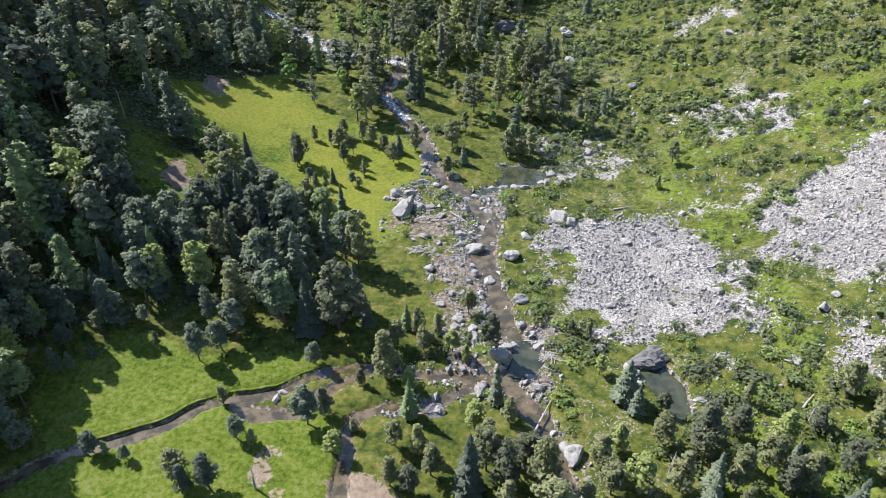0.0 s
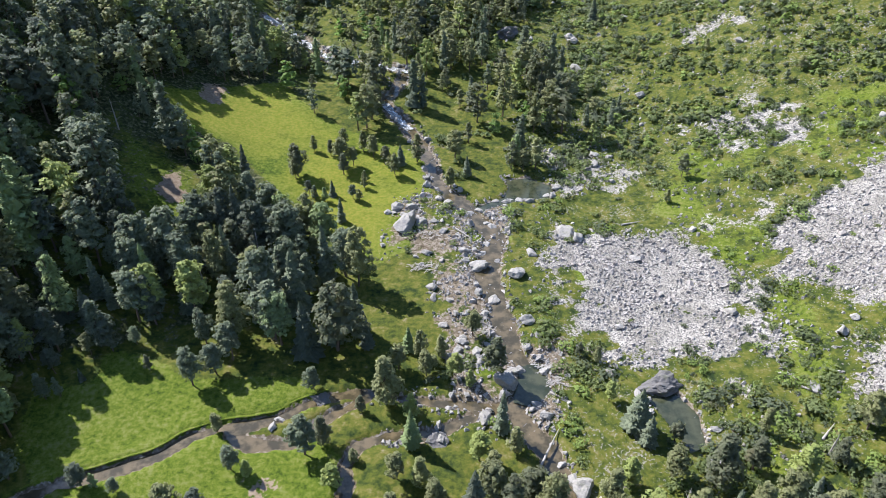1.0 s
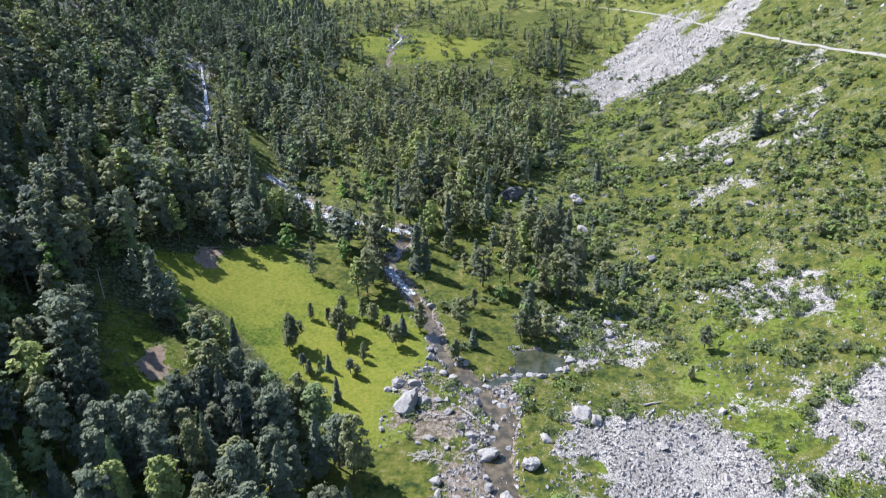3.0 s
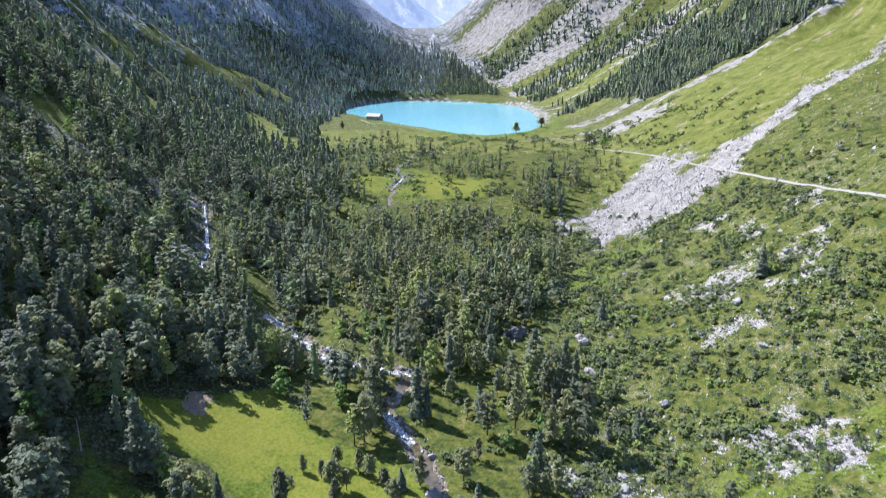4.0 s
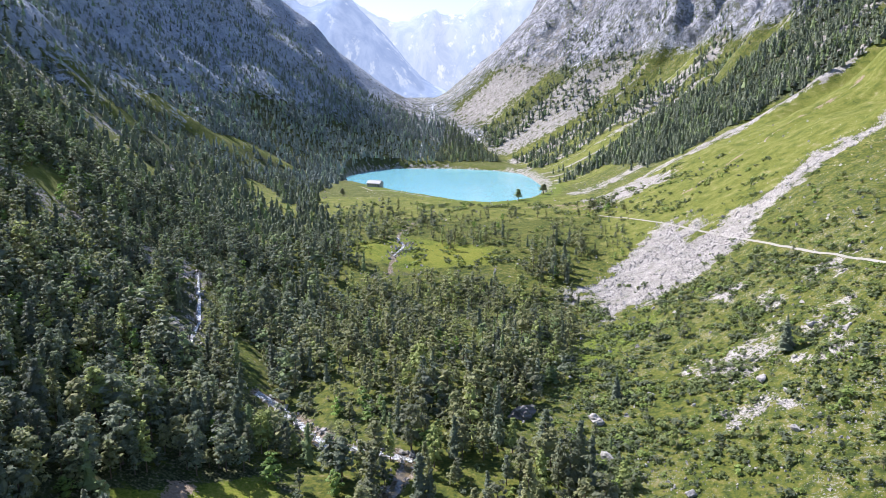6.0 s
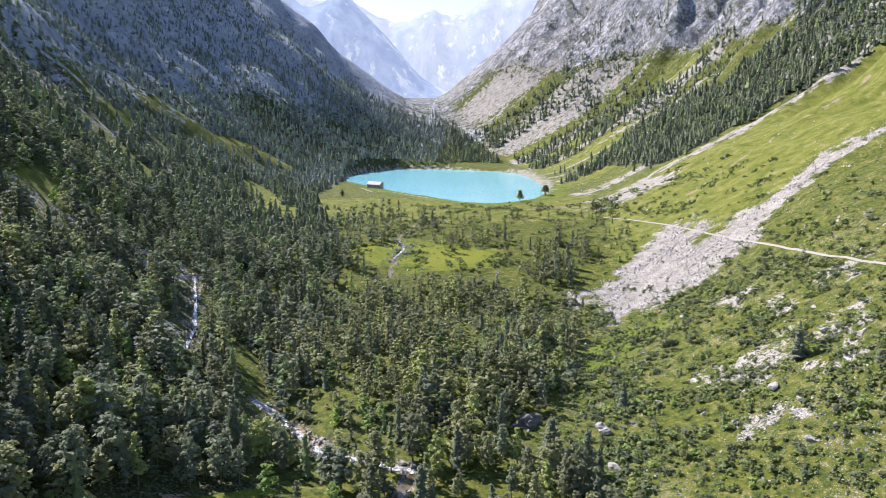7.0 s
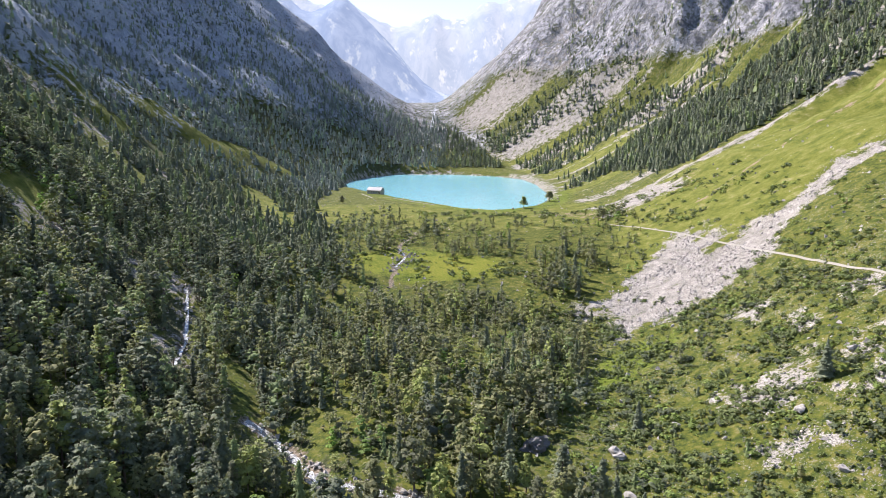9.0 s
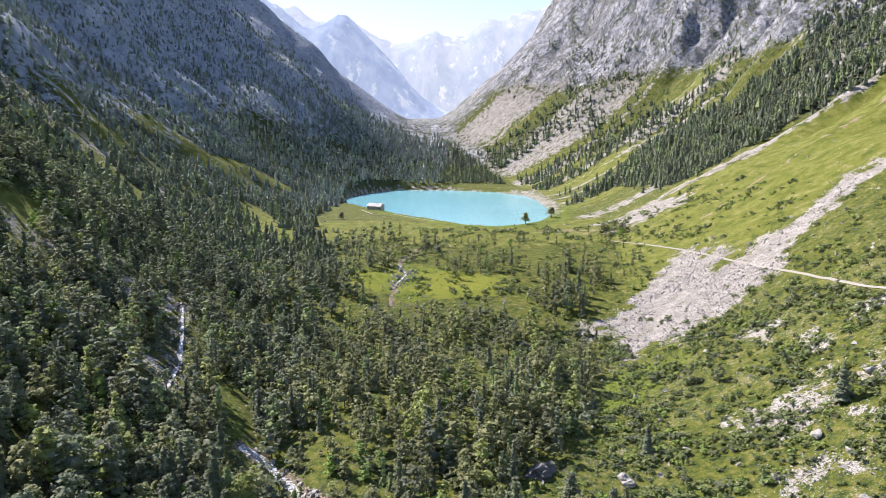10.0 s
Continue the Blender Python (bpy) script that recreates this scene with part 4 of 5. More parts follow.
SINGLES = [
    (-35.9, 210.8, 10, "f"), (-55.2, 238.1, 13, "p"), (-33.8, 115.8, 13, "p"), (-29.9, 118.7, 10, "p"), (-56.6, 122.8, 7, "p"),
    (-83.8, 107.2, 8, "p"), (-80.2, 106.4, 5, "p"), (-75.1, 105.4, 5, "p"), (-61.3, 99.4, 11, "p"), (-58.5, 96.5, 10, "p"),
    (-53.3, 97.2, 12, "p"), (-50.4, 111.4, 8, "p"), (-46.3, 109.7, 6, "p"), (-26.1, 107.2, 8, "p"), (7.7, 156.2, 9, "p"),
    (-8.7, 126.7, 9, "p"), (-14.5, 136.4, 9, "p"), (-12.8, 143.2, 9, "p"), (-21.5, 128.8, 6, "p"), (-22.3, 114.0, 5, "p"),
    (-11.5, 109.0, 9, "p"), (-6.0, 107.5, 10, "p"), (-2.9, 101.1, 11, "p"), (10.1, 102.2, 15, "p"), (14.0, 97.3, 17, "p"),
    (19.3, 101.7, 13, "p"), (7.8, 114.1, 10, "p"), (16.4, 116.5, 9, "p"), (-12.2, 97.9, 10, "p"), (-8.0, 96.5, 9, "p"),
    (41.5, 107.1, 10, "p"), (44.7, 97.2, 12, "p"), (55.0, 118.6, 7, "p"), (53.4, 96.1, 14, "p"), (65.7, 95.3, 15, "p"),
    (73.1, 98.7, 14, "p"), (80.1, 94.4, 13, "p"), (60.7, 96.1, 14, "f"), (91.2, 98.1, 10, "p"), (88.4, 109.4, 9, "p"),
    (70.4, 110.0, 11, "p"), (38.0, 95.9, 11, "p"), (99.6, 107.0, 9, "p"), (-5.3, 141.0, 9, "p"), (2.5, 141.0, 8, "p"),
    (-1.5, 147.9, 8, "p"), (-10.4, 150.5, 9, "f"), (76.7, 376.4, 9, "f"), (-21.9, 151.5, 12, "f"), (-34.5, 136.0, 8, "p"),
    (41.7, 131.8, 7, "p"), (40.9, 145.5, 6, "p"), (36.5, 147.9, 5, "p"), (7.9, 240.2, 9, "f"), (-11.0, 250.1, 12, "p"),
    (3.6, 252.6, 12, "p"), (-39.9, 246.2, 12, "p"), (-46.7, 223.6, 6, "p"), (-40.8, 226.3, 7, "f"), (-33.3, 224.5, 6, "p"),
    (-30.1, 236.3, 5, "p"), (-55.7, 236.2, 9, "p"), (-49.2, 226.6, 6, "p"), (-43.1, 222.7, 6, "p"), (-38.4, 240.6, 9, "p"),
    (-35.4, 247.3, 8, "p"), (-29.8, 231.8, 6, "p"), (-28.2, 254.3, 9, "p"), (-30.9, 223.0, 5, "p"), (-51.9, 256.7, 7, "p"),
    (-44.9, 253.7, 7, "p"), (-40.8, 261.1, 8, "p"), (-32.6, 257.9, 9, "p"), (-19.2, 241.1, 9, "p"), (-23.2, 248.0, 8, "p"),
    (-17.3, 247.9, 9, "f"), (1.9, 232.9, 9, "p"), (29.3, 243.6, 9, "p"), (75.2, 371.4, 14, "f"), (145.3, 357.7, 17, "f"),
    (141.4, 750.2, 9, "p"), (154.2, 742.8, 9, "p"), (77.3, 844.7, 12, "p"), (115.2, 914.9, 12, "p"), (-126.3, 901.7, 9, "p")]

rng = np.random.default_rng(7)
near_spots = sample(rng, -190, 190, 30, 335, 6.3, tree_chance)
single_xy = np.array([(s[0], s[1]) for s in SINGLES])
near_spots = near_spots[[np.min(np.hypot(*(single_xy - p[:2]).T)) > 4.0 for p in near_spots]]
mid_spots = sample(rng, -420, 280, 335, 640, 5.6, tree_chance)
far_spots = np.concatenate([sample(rng, -660, 660, 640, 1950, 7.0, tree_chance), sample(rng, 140, 640, 800, 1350, 7.0, lambda x, y, z: wood_right(x, y))])


def sizes(rng, spots, lo, hi, fir_share):
    n = len(spots)
    h = lo + (hi - lo) * rng.random(n) ** 1.1
    h = np.where(rng.random(n) < 0.14, h * 0.55, h)
    return h, rng.random(n) < fir_share


# one thing per near tree, a joined wood beyond
PINES = [(lambda c: (c[0], pine_trunk(rng, c[1])))(pine_crown(rng, 46 + 6 * (i % 3), 36, 0.2 + 0.08 * (i % 3), 0.2 + 0.03 * (i % 2), 0.027, 4, (0.15, 0.6, 0.95)[i % 3], (1.0, 0.8)[i // 3])) for i in range(6)]
FIRS = [(join(tier_crown(rng, 12, 10, 0.1 + 0.015 * i), fir_crown(rng, 17 + i, 11, 2, 0.17 + 0.02 * i)), tube([(0, 0, 0), (0, 0, 0.5), (0, 0, 0.97)], [0.016, 0.01, 0.002], 6)) for i in range(4)]


def tree_meshes(name, crown, trunk, leaf):
    return mesh_object(name + "_crown", *crown, [leaf]), mesh_object(name + "_trunk", *trunk, [BARK], soft=True)


PINE_MESHES = [tree_meshes("pine", c, t, PINE) for c, t in PINES]
DARK_PINES = [tree_meshes("pine", c, t, FIR) for c, t in PINES]
FIR_MESHES = [tree_meshes("fir", c, t, FIR) for c, t in FIRS]


def tree(x, y, h, fir, k, wide, turn):
    """A standing tree: a thing with its trunk and crown."""
    name = "fir_tree" if fir else "pine_tree"
    dark = x < -30 and y < 235 and k % 4 != 0
    crown, trunk = (FIR_MESHES if fir else DARK_PINES if dark else PINE_MESHES)[k % (4 if fir else 6)]
    root = new(name)
    root.empty_display_size = 0.5
    label = "slender dark green conical fir on the valley floor" if fir else "dark green pine at the edge of the dense wood" if dark else "grey-green mountain pine with an open uneven crown"
    tagged(root, ("small " if h < 8 else "tall " if h > 15 else "") + label, "tree", "near trees")
    for part_name, me in (("trunk", trunk), ("crown", crown)):
        new(part_name, me).parent = root
    root.matrix_basis = pose(x, y, float(land_z(x, y)) - 0.25, 0, 0, turn) @ Matrix.Diagonal((h * wide, h * wide, h, 1))
    return root


for i, (x, y, h, kind) in enumerate(SINGLES):
    tree(x, y, h * (1.0 if kind == "f" else 1.08), kind == "f", i, 1.9 if y > 700 else 1.15 if h < 14 else 1.0, i * 77)
order = np.argsort(np.hypot(near_spots[:, 0] * 0.9, near_spots[:, 1] - 140))
near_spots = near_spots[order]
heights, is_fir = sizes(rng, near_spots, 11, 25, 0.2)
heights = heights * np.where(near_spots[:, 0] > -12, np.where(near_spots[:, 1] > 225, 0.64, 0.8), np.where(near_spots[:, 1] < 130, 1.25, 1.0))
# lower at the meadow's rim and on the open slope
rim = np.minimum.reduce([inside(p, near_spots[:, 0], near_spots[:, 1]) for p in MEADOWS])
heights = heights * (1 - 0.32 * smooth(16, 5, rim)) * np.where((near_spots[:, 0] > 30) & (near_spots[:, 1] > 150), 0.5, 1.0)
own = 300 - len(SINGLES)
for i in range(min(own, len(near_spots))):
    tree(near_spots[i, 0], near_spots[i, 1], heights[i], bool(is_fir[i]), i, 0.85 + 0.35 * rng.random(), rng.random() * 360)


def wood(name, spots, lo, hi, fir_share, pines, firs, birches, label, materials, stunt=0.0):
    h, fir = sizes(rng, spots, lo, hi, fir_share)
    n = len(spots)
    kind = np.where(fir, len(pines) + rng.integers(0, len(firs), n), np.where(rng.random(n) < 0.15 + smooth(-45, -100, spots[:, 0]) * (0.5 + 0.35 * smooth(420, 580, spots[:, 1])), len(pines) // 2, 0) + rng.integers(0, len(pines) // 2, n))
    if birches:
        leafy = rng.random(n) < 0.07
        kind = np.where(leafy, len(pines) + len(firs) + rng.integers(0, len(birches), n), kind)
        h = np.where(leafy, h * 0.6, h)
    h = h * np.where((spots[:, 0] > right_foot(spots[:, 1]) - 12) & (spots[:, 1] < 700), 0.5, 1.0)
    h = h * (0.95 + 0.42 * rough(spots[:, 0], spots[:, 1], 24, 55, 2)) * (1 + 0.22 * smooth(-50, -90, spots[:, 0]) * smooth(640, 560, spots[:, 1]))
    h = h * (1 - stunt * smooth(80, 320, spots[:, 2]))
    rows = np.stack([spots[:, 0], spots[:, 1], spots[:, 2] - 0.3, h, h * (0.9 + 0.5 * rng.random(n)) * np.where(h < 9, 1.3, 1.0), rng.random(n) * 6.28, kind], -1)
    return place_all(name, pines + firs + birches, rows, materials, label, "forest")


WOODS = [PINE, FIR, BARK, BIRCH, HAZY_FIR]
rest_pines = [slotted(pine_crown(rng, 30, 19, 0.2 + 0.05 * (i % 3), 0.21, 0.034, 3, 0.3 * (i % 4), 0.85 + 0.1 * (i % 3))[0], tube([(0, 0, 0), (0, 0, 0.85)], [0.015, 0.004], 5), 0) for i in range(6)]
rest_firs = [slotted(join(tier_crown(rng, 8, 8, 0.09), pine_crown(rng, 40, 16, 0.05, 0.165, 0.03, 0, 0.0)[0]), tube([(0, 0, 0), (0, 0, 0.9)], [0.015, 0.004], 5), 1) for _ in range(3)]
rest_pines += [(v, f, np.where(s == 0, 1, s)) for v, f, s in rest_pines]
leafy = [slotted(pine_crown(rng, 20, 16, 0.1, 0.27, 0.045, 3, 0.8)[0], None, 3)]
wood("near_woods", near_spots[own:], 11, 24, 0.25, rest_pines, rest_firs, leafy, "dense forest of pines and firs on the slope", WOODS)
mid_pines = [slotted(pine_crown(rng, 20, 10, 0.1 + 0.06 * (i % 3), 0.225, 0.043, 2, 0.25 * (i % 5), 0.8 + 0.14 * (i % 4))[0], tube([(0, 0, 0), (0, 0, 0.85)], [0.014, 0.004], 4), 0) for i in range(8)]
mid_firs = [slotted(join(tier_crown(rng, 6, 7, 0.09), pine_crown(rng, 24, 9, 0.06, 0.165, 0.042, 0, 0.0)[0]), tube([(0, 0, 0), (0, 0, 0.3)], [0.014, 0.01], 4), 1) for _ in range(4)]
mid_pines += [(v, f, np.where(s == 0, 1, s)) for v, f, s in mid_pines]
mid_leafy = [slotted(pine_crown(rng, 16, 10, 0.1, 0.27, 0.06, 3, 0.8)[0], None, 3)]
wood("valley_woods", mid_spots, 6, 19, 0.14, mid_pines, mid_firs, mid_leafy, "dense conifer forest across the valley floor and slopes", WOODS)
# slot 4: needles with the far haze in their colour
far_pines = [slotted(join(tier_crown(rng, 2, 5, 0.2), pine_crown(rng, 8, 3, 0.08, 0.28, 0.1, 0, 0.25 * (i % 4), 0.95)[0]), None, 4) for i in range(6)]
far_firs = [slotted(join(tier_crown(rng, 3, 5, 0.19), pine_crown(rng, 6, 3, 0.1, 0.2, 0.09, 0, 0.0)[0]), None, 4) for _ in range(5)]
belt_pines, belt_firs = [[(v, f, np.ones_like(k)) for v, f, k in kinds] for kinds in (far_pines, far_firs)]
on_left = far_spots[:, 0] < left_foot(far_spots[:, 1]) + 60
on_floor = ~on_left & (far_spots[:, 1] < 830) & (far_spots[:, 0] < 190)
wood("lakeside_woods", far_spots[on_floor], 5, 14, 0.06, mid_pines, mid_firs, mid_leafy, "scattered round-crowned pines between the bench and the lake", WOODS)
far_spots, on_left = far_spots[~on_floor], on_left[~on_floor]
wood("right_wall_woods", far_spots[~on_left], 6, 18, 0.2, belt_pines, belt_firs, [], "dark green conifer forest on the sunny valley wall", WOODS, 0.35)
far_spots = far_spots[on_left]
low = rng.random(len(far_spots)) < smooth(1150, 700, far_spots[:, 1] + far_spots[:, 2])
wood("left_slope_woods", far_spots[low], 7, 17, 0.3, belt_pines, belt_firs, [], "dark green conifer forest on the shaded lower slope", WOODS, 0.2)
far_spots = far_spots[~low]
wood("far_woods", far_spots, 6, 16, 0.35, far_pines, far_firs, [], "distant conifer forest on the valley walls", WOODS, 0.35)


# shrubs on the open slope
def shrub_chance(x, y, z):
    dr = x - right_foot(y)
    clump = 0.5 + 0.5 * rough(x, y, 13, 61, 3)
    a = smooth(25, 45, x) * smooth(215, 240, y) * smooth(545, 480, y) * (0.26 + 0.66 * smooth(0.42, 0.58, clump)) * smooth(170, 90, dr)
    a = np.maximum(a, 0.75 * smooth(20, 40, x) * smooth(230, 200, y) * smooth(0.42, 0.58, clump))
    a = np.maximum(a, 0.10 * smooth(480, 560, y) * smooth(815, 790, y) * smooth(0, 40, dr) * smooth(0.5, 0.7, clump))
    a = np.maximum(a, 0.22 * smooth(-25, -10, x) * smooth(60, 40, x) * smooth(110, 130, y) * smooth(330, 280, y) * smooth(0.48, 0.62, clump))
    a = np.maximum(a, 0.35 * smooth(545, 600, y) * smooth(830, 780, y) * smooth(-120, -80, x) * smooth(0.5, 0.65, clump))
    for p in SCREES:
        a = a * (0.06 + 0.94 * smooth(-3, 3, inside(p, x, y)))
    a = a * (0.22 + 0.78 * smooth(-2, 4, inside(FAN, x, y))) * smooth(2, 4, along(TRAIL, x, y)) * smooth(2, 8, inside(LAKE, x, y))
    for p in MEADOWS:
        a = a * (0.04 + 0.96 * smooth(-1, 2, inside(p, x, y)))
    return a * smooth(0.3, 1.5, np.where(y < 700, stream_gap(x, y), 99))


shrub_spots = sample(rng, -120, 260, 60, 820, 2.5, shrub_chance)
n = len(shrub_spots)
size = (0.6 + 2.7 * rng.random(n) ** 1.7) * (1 + 0.5 * rough(shrub_spots[:, 0], shrub_spots[:, 1], 13, 61, 3))
shrubs = [slotted(dome(rng, c, k, l), None, 0) for c, k, l in ((3, 9, 0.28), (5, 8, 0.24), (6, 9, 0.22), (6, 13, 0.16), (7, 13, 0.15), (8, 13, 0.14))]
kind = rng.integers(0, 3, n) + np.where(shrub_spots[:, 1] < 250, 3, 0)
rows = np.stack([shrub_spots[:, 0], shrub_spots[:, 1], shrub_spots[:, 2] - 0.15, size, size * (0.9 + 0.5 * rng.random(n)), rng.random(n) * 6.28, kind], -1)
place_all("shrubs", shrubs, rows, [SHRUB], "low dwarf pine and juniper shrubs on the open slope", "shrubs")


# ---------------------------------------------------------------- boulders and scree
def rock(rng, detail, sharp=0.5, rugged=1.0):
    """An angular boulder about 1 across, as triangles: a ball cut by random planes."""
    bm = bmesh.new()
    bmesh.ops.create_icosphere(bm, subdivisions=detail, radius=0.5)
    cuts = [(rng.normal(0, 1, 3), 0.27 + 0.14 * rng.random()) for _ in range(15)]
    shift = rng.normal(0, 9, 3)
    stretch = np.array((1.0 + 0.35 * rng.random(), 0.7 + 0.3 * rng.random(), 0.55 + 0.25 * rng.random()))
    for vert in bm.verts:
        p = np.array(vert.co)
        for d, at in cuts:
            d = d / np.linalg.norm(d)
            over = p.dot(d) - at
            if over > 0:
                p = p - d * over * (0.6 + sharp * 0.8)
        q = Vector(p * 3.1 + shift)
        vert.co = p * stretch * (1 + rugged * (0.2 * noise.noise(q) + 0.12 * noise.noise(q * 2.3) + 0.08 * noise.noise(q * 5.3)) + 0.02 * rng.normal())
    bmesh.ops.triangulate(bm, faces=bm.faces)
    bm.verts.ensure_lookup_table()
    v = np.array([tuple(q.co) for q in bm.verts])
    f = np.array([[q.index for q in face.verts] for face in bm.faces])
    bm.free()
    return v, f


def chip(rng):
    """A small angular stone of twelve triangles."""
    c = np.array([(x, y, z) for z in (-0.4, 0.4) for x, y in ((-0.5, -0.5), (0.5, -0.5), (0.5, 0.5), (-0.5, 0.5))], float)
    c[4:, :2] *= rng.uniform(0.35, 0.85)
    c = c * (1, 0.55 + 0.4 * rng.random(), 0.45 + 0.3 * rng.random()) + rng.uniform(-0.17, 0.17, (8, 3))
    f = [(0, 2, 1), (0, 3, 2), (4, 5, 6), (4, 6, 7)]
    for i in range(4):
        j = (i + 1) % 4
        f += [(i, j, j + 4), (i, j + 4, i + 4)]
    return c, np.array(f)


BOULDERS = [
    (10.1, 188.1, 8.5), (-13.8, 208.4, 10), (16.2, 138.6, 8), (22.2, 182.6, 6), (14.3, 171.8, 5), (23.9, 161.3, 4.5),
    (31.9, 171.5, 3.2), (60.2, 188.7, 3.6), (64.2, 171.6, 2.5), (81.5, 161.1, 3.6), (40.5, 204.5, 7), (44.0, 201.2, 5),
    (27.7, 193.4, 4.5), (22.2, 224.6, 4), (26.0, 224.8, 4.2), (18.0, 224.9, 3), (8.4, 217.6, 4), (11.6, 219.3, 3.5),
    (25.3, 127.0, 4), (9.8, 126.4, 4.5), (14.7, 134.2, 3), (31.2, 106.0, 6), (29.6, 109.2, 4), (62.7, 111.4, 5.5),
    (-42.9, 123.6, 3), (-42.1, 127.0, 3), (152.1, 234.4, 4.5), (62.1, 354.8, 7), (58.1, 253.5, 4), (56.9, 246.1, 4),
    (45.3, 250.5, 4), (36.0, 259.5, 4), (61.5, 234.3, 3), (63.2, 250.7, 3), (49.8, 159.3, 3), (44.1, 141.0, 3),
    (50.6, 131.4, 4), (49.5, 133.4, 3), (51.4, 128.0, 3), (46.7, 126.6, 3), (92.4, 131.0, 4), (105.7, 147.6, 4),
    (99.9, 119.6, 3.5), (65.7, 121.7, 2.5), (110.2, 151.8, 3), (-4.3, 176.1, 3.5), (-0.7, 160.3, 3), (2.8, 165.1, 2.5),
    (1.1, 170.4, 2.5), (6.2, 165.1, 2.2), (11.4, 165.3, 2.5), (-8.4, 210.4, 4), (-17.3, 219.1, 5), (-12.2, 219.3, 4),
    (83.6, 292.9, 6), (61.0, 324.8, 6), (51.1, 332.4, 5), (126.1, 307.5, 4), (62.6, 353.1, 7), (130.3, 346.3, 6),
    (120.0, 370.0, 5), (160.8, 366.6, 5), (133.5, 329.8, 4), (90.5, 368.9, 3.5)]
DARK_ROCKS = [(55.9, 136.3, 11), (-2.0, 120.1, 7), (-31.8, 133.5, 9), (31.0, 364.0, 16)]
ROCKS = [rock(rng, 3) for _ in range(6)]
ROCK_MESHES = [mesh_object("boulder", v, f, [BOULDER]) for v, f in ROCKS]
DARK_MESHES = [mesh_object("dark_rock", v, f, [DARK_ROCK]) for v, f in [rock(np.random.default_rng(40 + k), 4, 0.5, 1.7) for k in range(3)]]


def boulder(x, y, size, k, meshes, label, high=1.0, lift=0.10):
    ob = new("boulder", meshes[k % len(meshes)])
    s = size * 1.02
    ob.matrix_basis = pose(x, y, float(land_z(x, y)) + lift * s * high, (k * 37) % 25 - 12, (k * 53) % 25 - 12, k * 71) @ Matrix.Diagonal((s, s, s * high, 1))
    return tagged(ob, label, "boulder", "boulders in the valley")


for i, (x, y, size) in enumerate(BOULDERS):
    word = "huge" if size > 7 else "large" if size > 4 else "angular"
    where = "beside the stream" if stream_gap(np.array([x]), np.array([y]))[0] < 6 else "on the open slope"
    boulder(x, y, size, i, ROCK_MESHES, word + " pale grey granite boulder " + where)
for i, (x, y, size) in enumerate(DARK_ROCKS):
    boulder(x, y, size, i, DARK_MESHES, "huge dark weathered rock at the water's edge", 0.85, -0.03)


def bar_chance(x, y, z):
    gap = stream_gap(x, y)
    b = smooth(6, -2, inside(BARS, x, y)) * smooth(0.4, 0.7, 0.5 + 0.5 * rough(x, y, 9, 71, 2)) * 0.5
    return np.maximum(b, 0.4 * smooth(2.4, 0.0, gap) * smooth(-2.5, -0.4, gap) * np.maximum(smooth(-20, 0, x), smooth(290, 310, y)))


river_rocks = sample(rng, -100, 60, 85, 395, 1.9, bar_chance)
rng.shuffle(river_rocks)
for i, (x, y, z) in enumerate(river_rocks[:290]):
    boulder(x, y, 0.8 + 3.0 * rng.random() ** 3, i, ROCK_MESHES, "small grey boulder among the gravel of the stream")


def stone_chance(x, y, z):
    a = np.zeros(x.shape)
    for p in SCREES:
        a = np.maximum(a, smooth(10, -10, inside(p, x, y) + 11 * rough(x, y, 22, 75, 4) + 12 * smooth(0.28, 0.5, rough(x, y, 14, 79, 3))))
    for p in PATCHES:
        a = np.maximum(a, 0.22 * soft_mask(inside(p, x, y), 5))
    a = a * smooth(0.22, 0.5, 0.5 + 0.5 * rough(x, y, 11, 72, 3)) * 0.75
    a = np.maximum(a, 0.65 * soft_mask(inside(BARS, x, y), 4) * smooth(0.4, 0.6, 0.5 + 0.5 * rough(x, y, 8, 78, 3)))
    gap = stream_gap(x, y)
    a = np.maximum(a, 0.5 * smooth(3.0, 0.5, gap) * smooth(-2.2, -0.6, gap) * smooth(-22, -10, x) * smooth(0.35, 0.6, 0.5 + 0.5 * rough(x, y, 6, 70, 2)))
    return np.maximum(a, 0.075 * smooth(20, 50, x) * smooth(0.45, 0.7, 0.5 + 0.5 * rough(x, y, 20, 73, 2)) * smooth(540, 500, y))


CHIPS = [(lambda c: (*c, np.zeros(12, int)))(chip(rng)) for _ in range(8)]


def stones(name, spots, lo, hi, power, label):
    n = len(spots)
    s = lo + (hi - lo) * rng.random(n) ** power
    rows = np.stack([spots[:, 0], spots[:, 1], spots[:, 2] + 0.12 * s, s * (0.8 + 0.7 * rng.random(n)), s, rng.random(n) * 6.28, rng.integers(0, 8, n)], -1)
    return place_all(name, CHIPS, rows, [SCREE], label, "scree")


near_stones = sample(rng, -30, 175, 85, 345, 0.52, stone_chance)
rng.shuffle(near_stones)
scree = stones("scree_stones", near_stones[300:], 0.2, 1.4, 3.4, "pale angular scree and scattered stones on the slope")
CHIP_MESHES = [mesh_object("stone", v, f, [SCREE]) for v, f, _ in CHIPS]
for i, (x, y, z) in enumerate(near_stones[:300]):
    piece = new("stone", CHIP_MESHES[i % 8])
    piece.parent = scree
    s = 0.8 + 1.9 * rng.random() ** 2.2
    piece.matrix_basis = pose(x, y, z + 0.12 * s, rng.normal() * 12, rng.normal() * 12, rng.random() * 360) @ Matrix.Diagonal((s, s, s, 1))
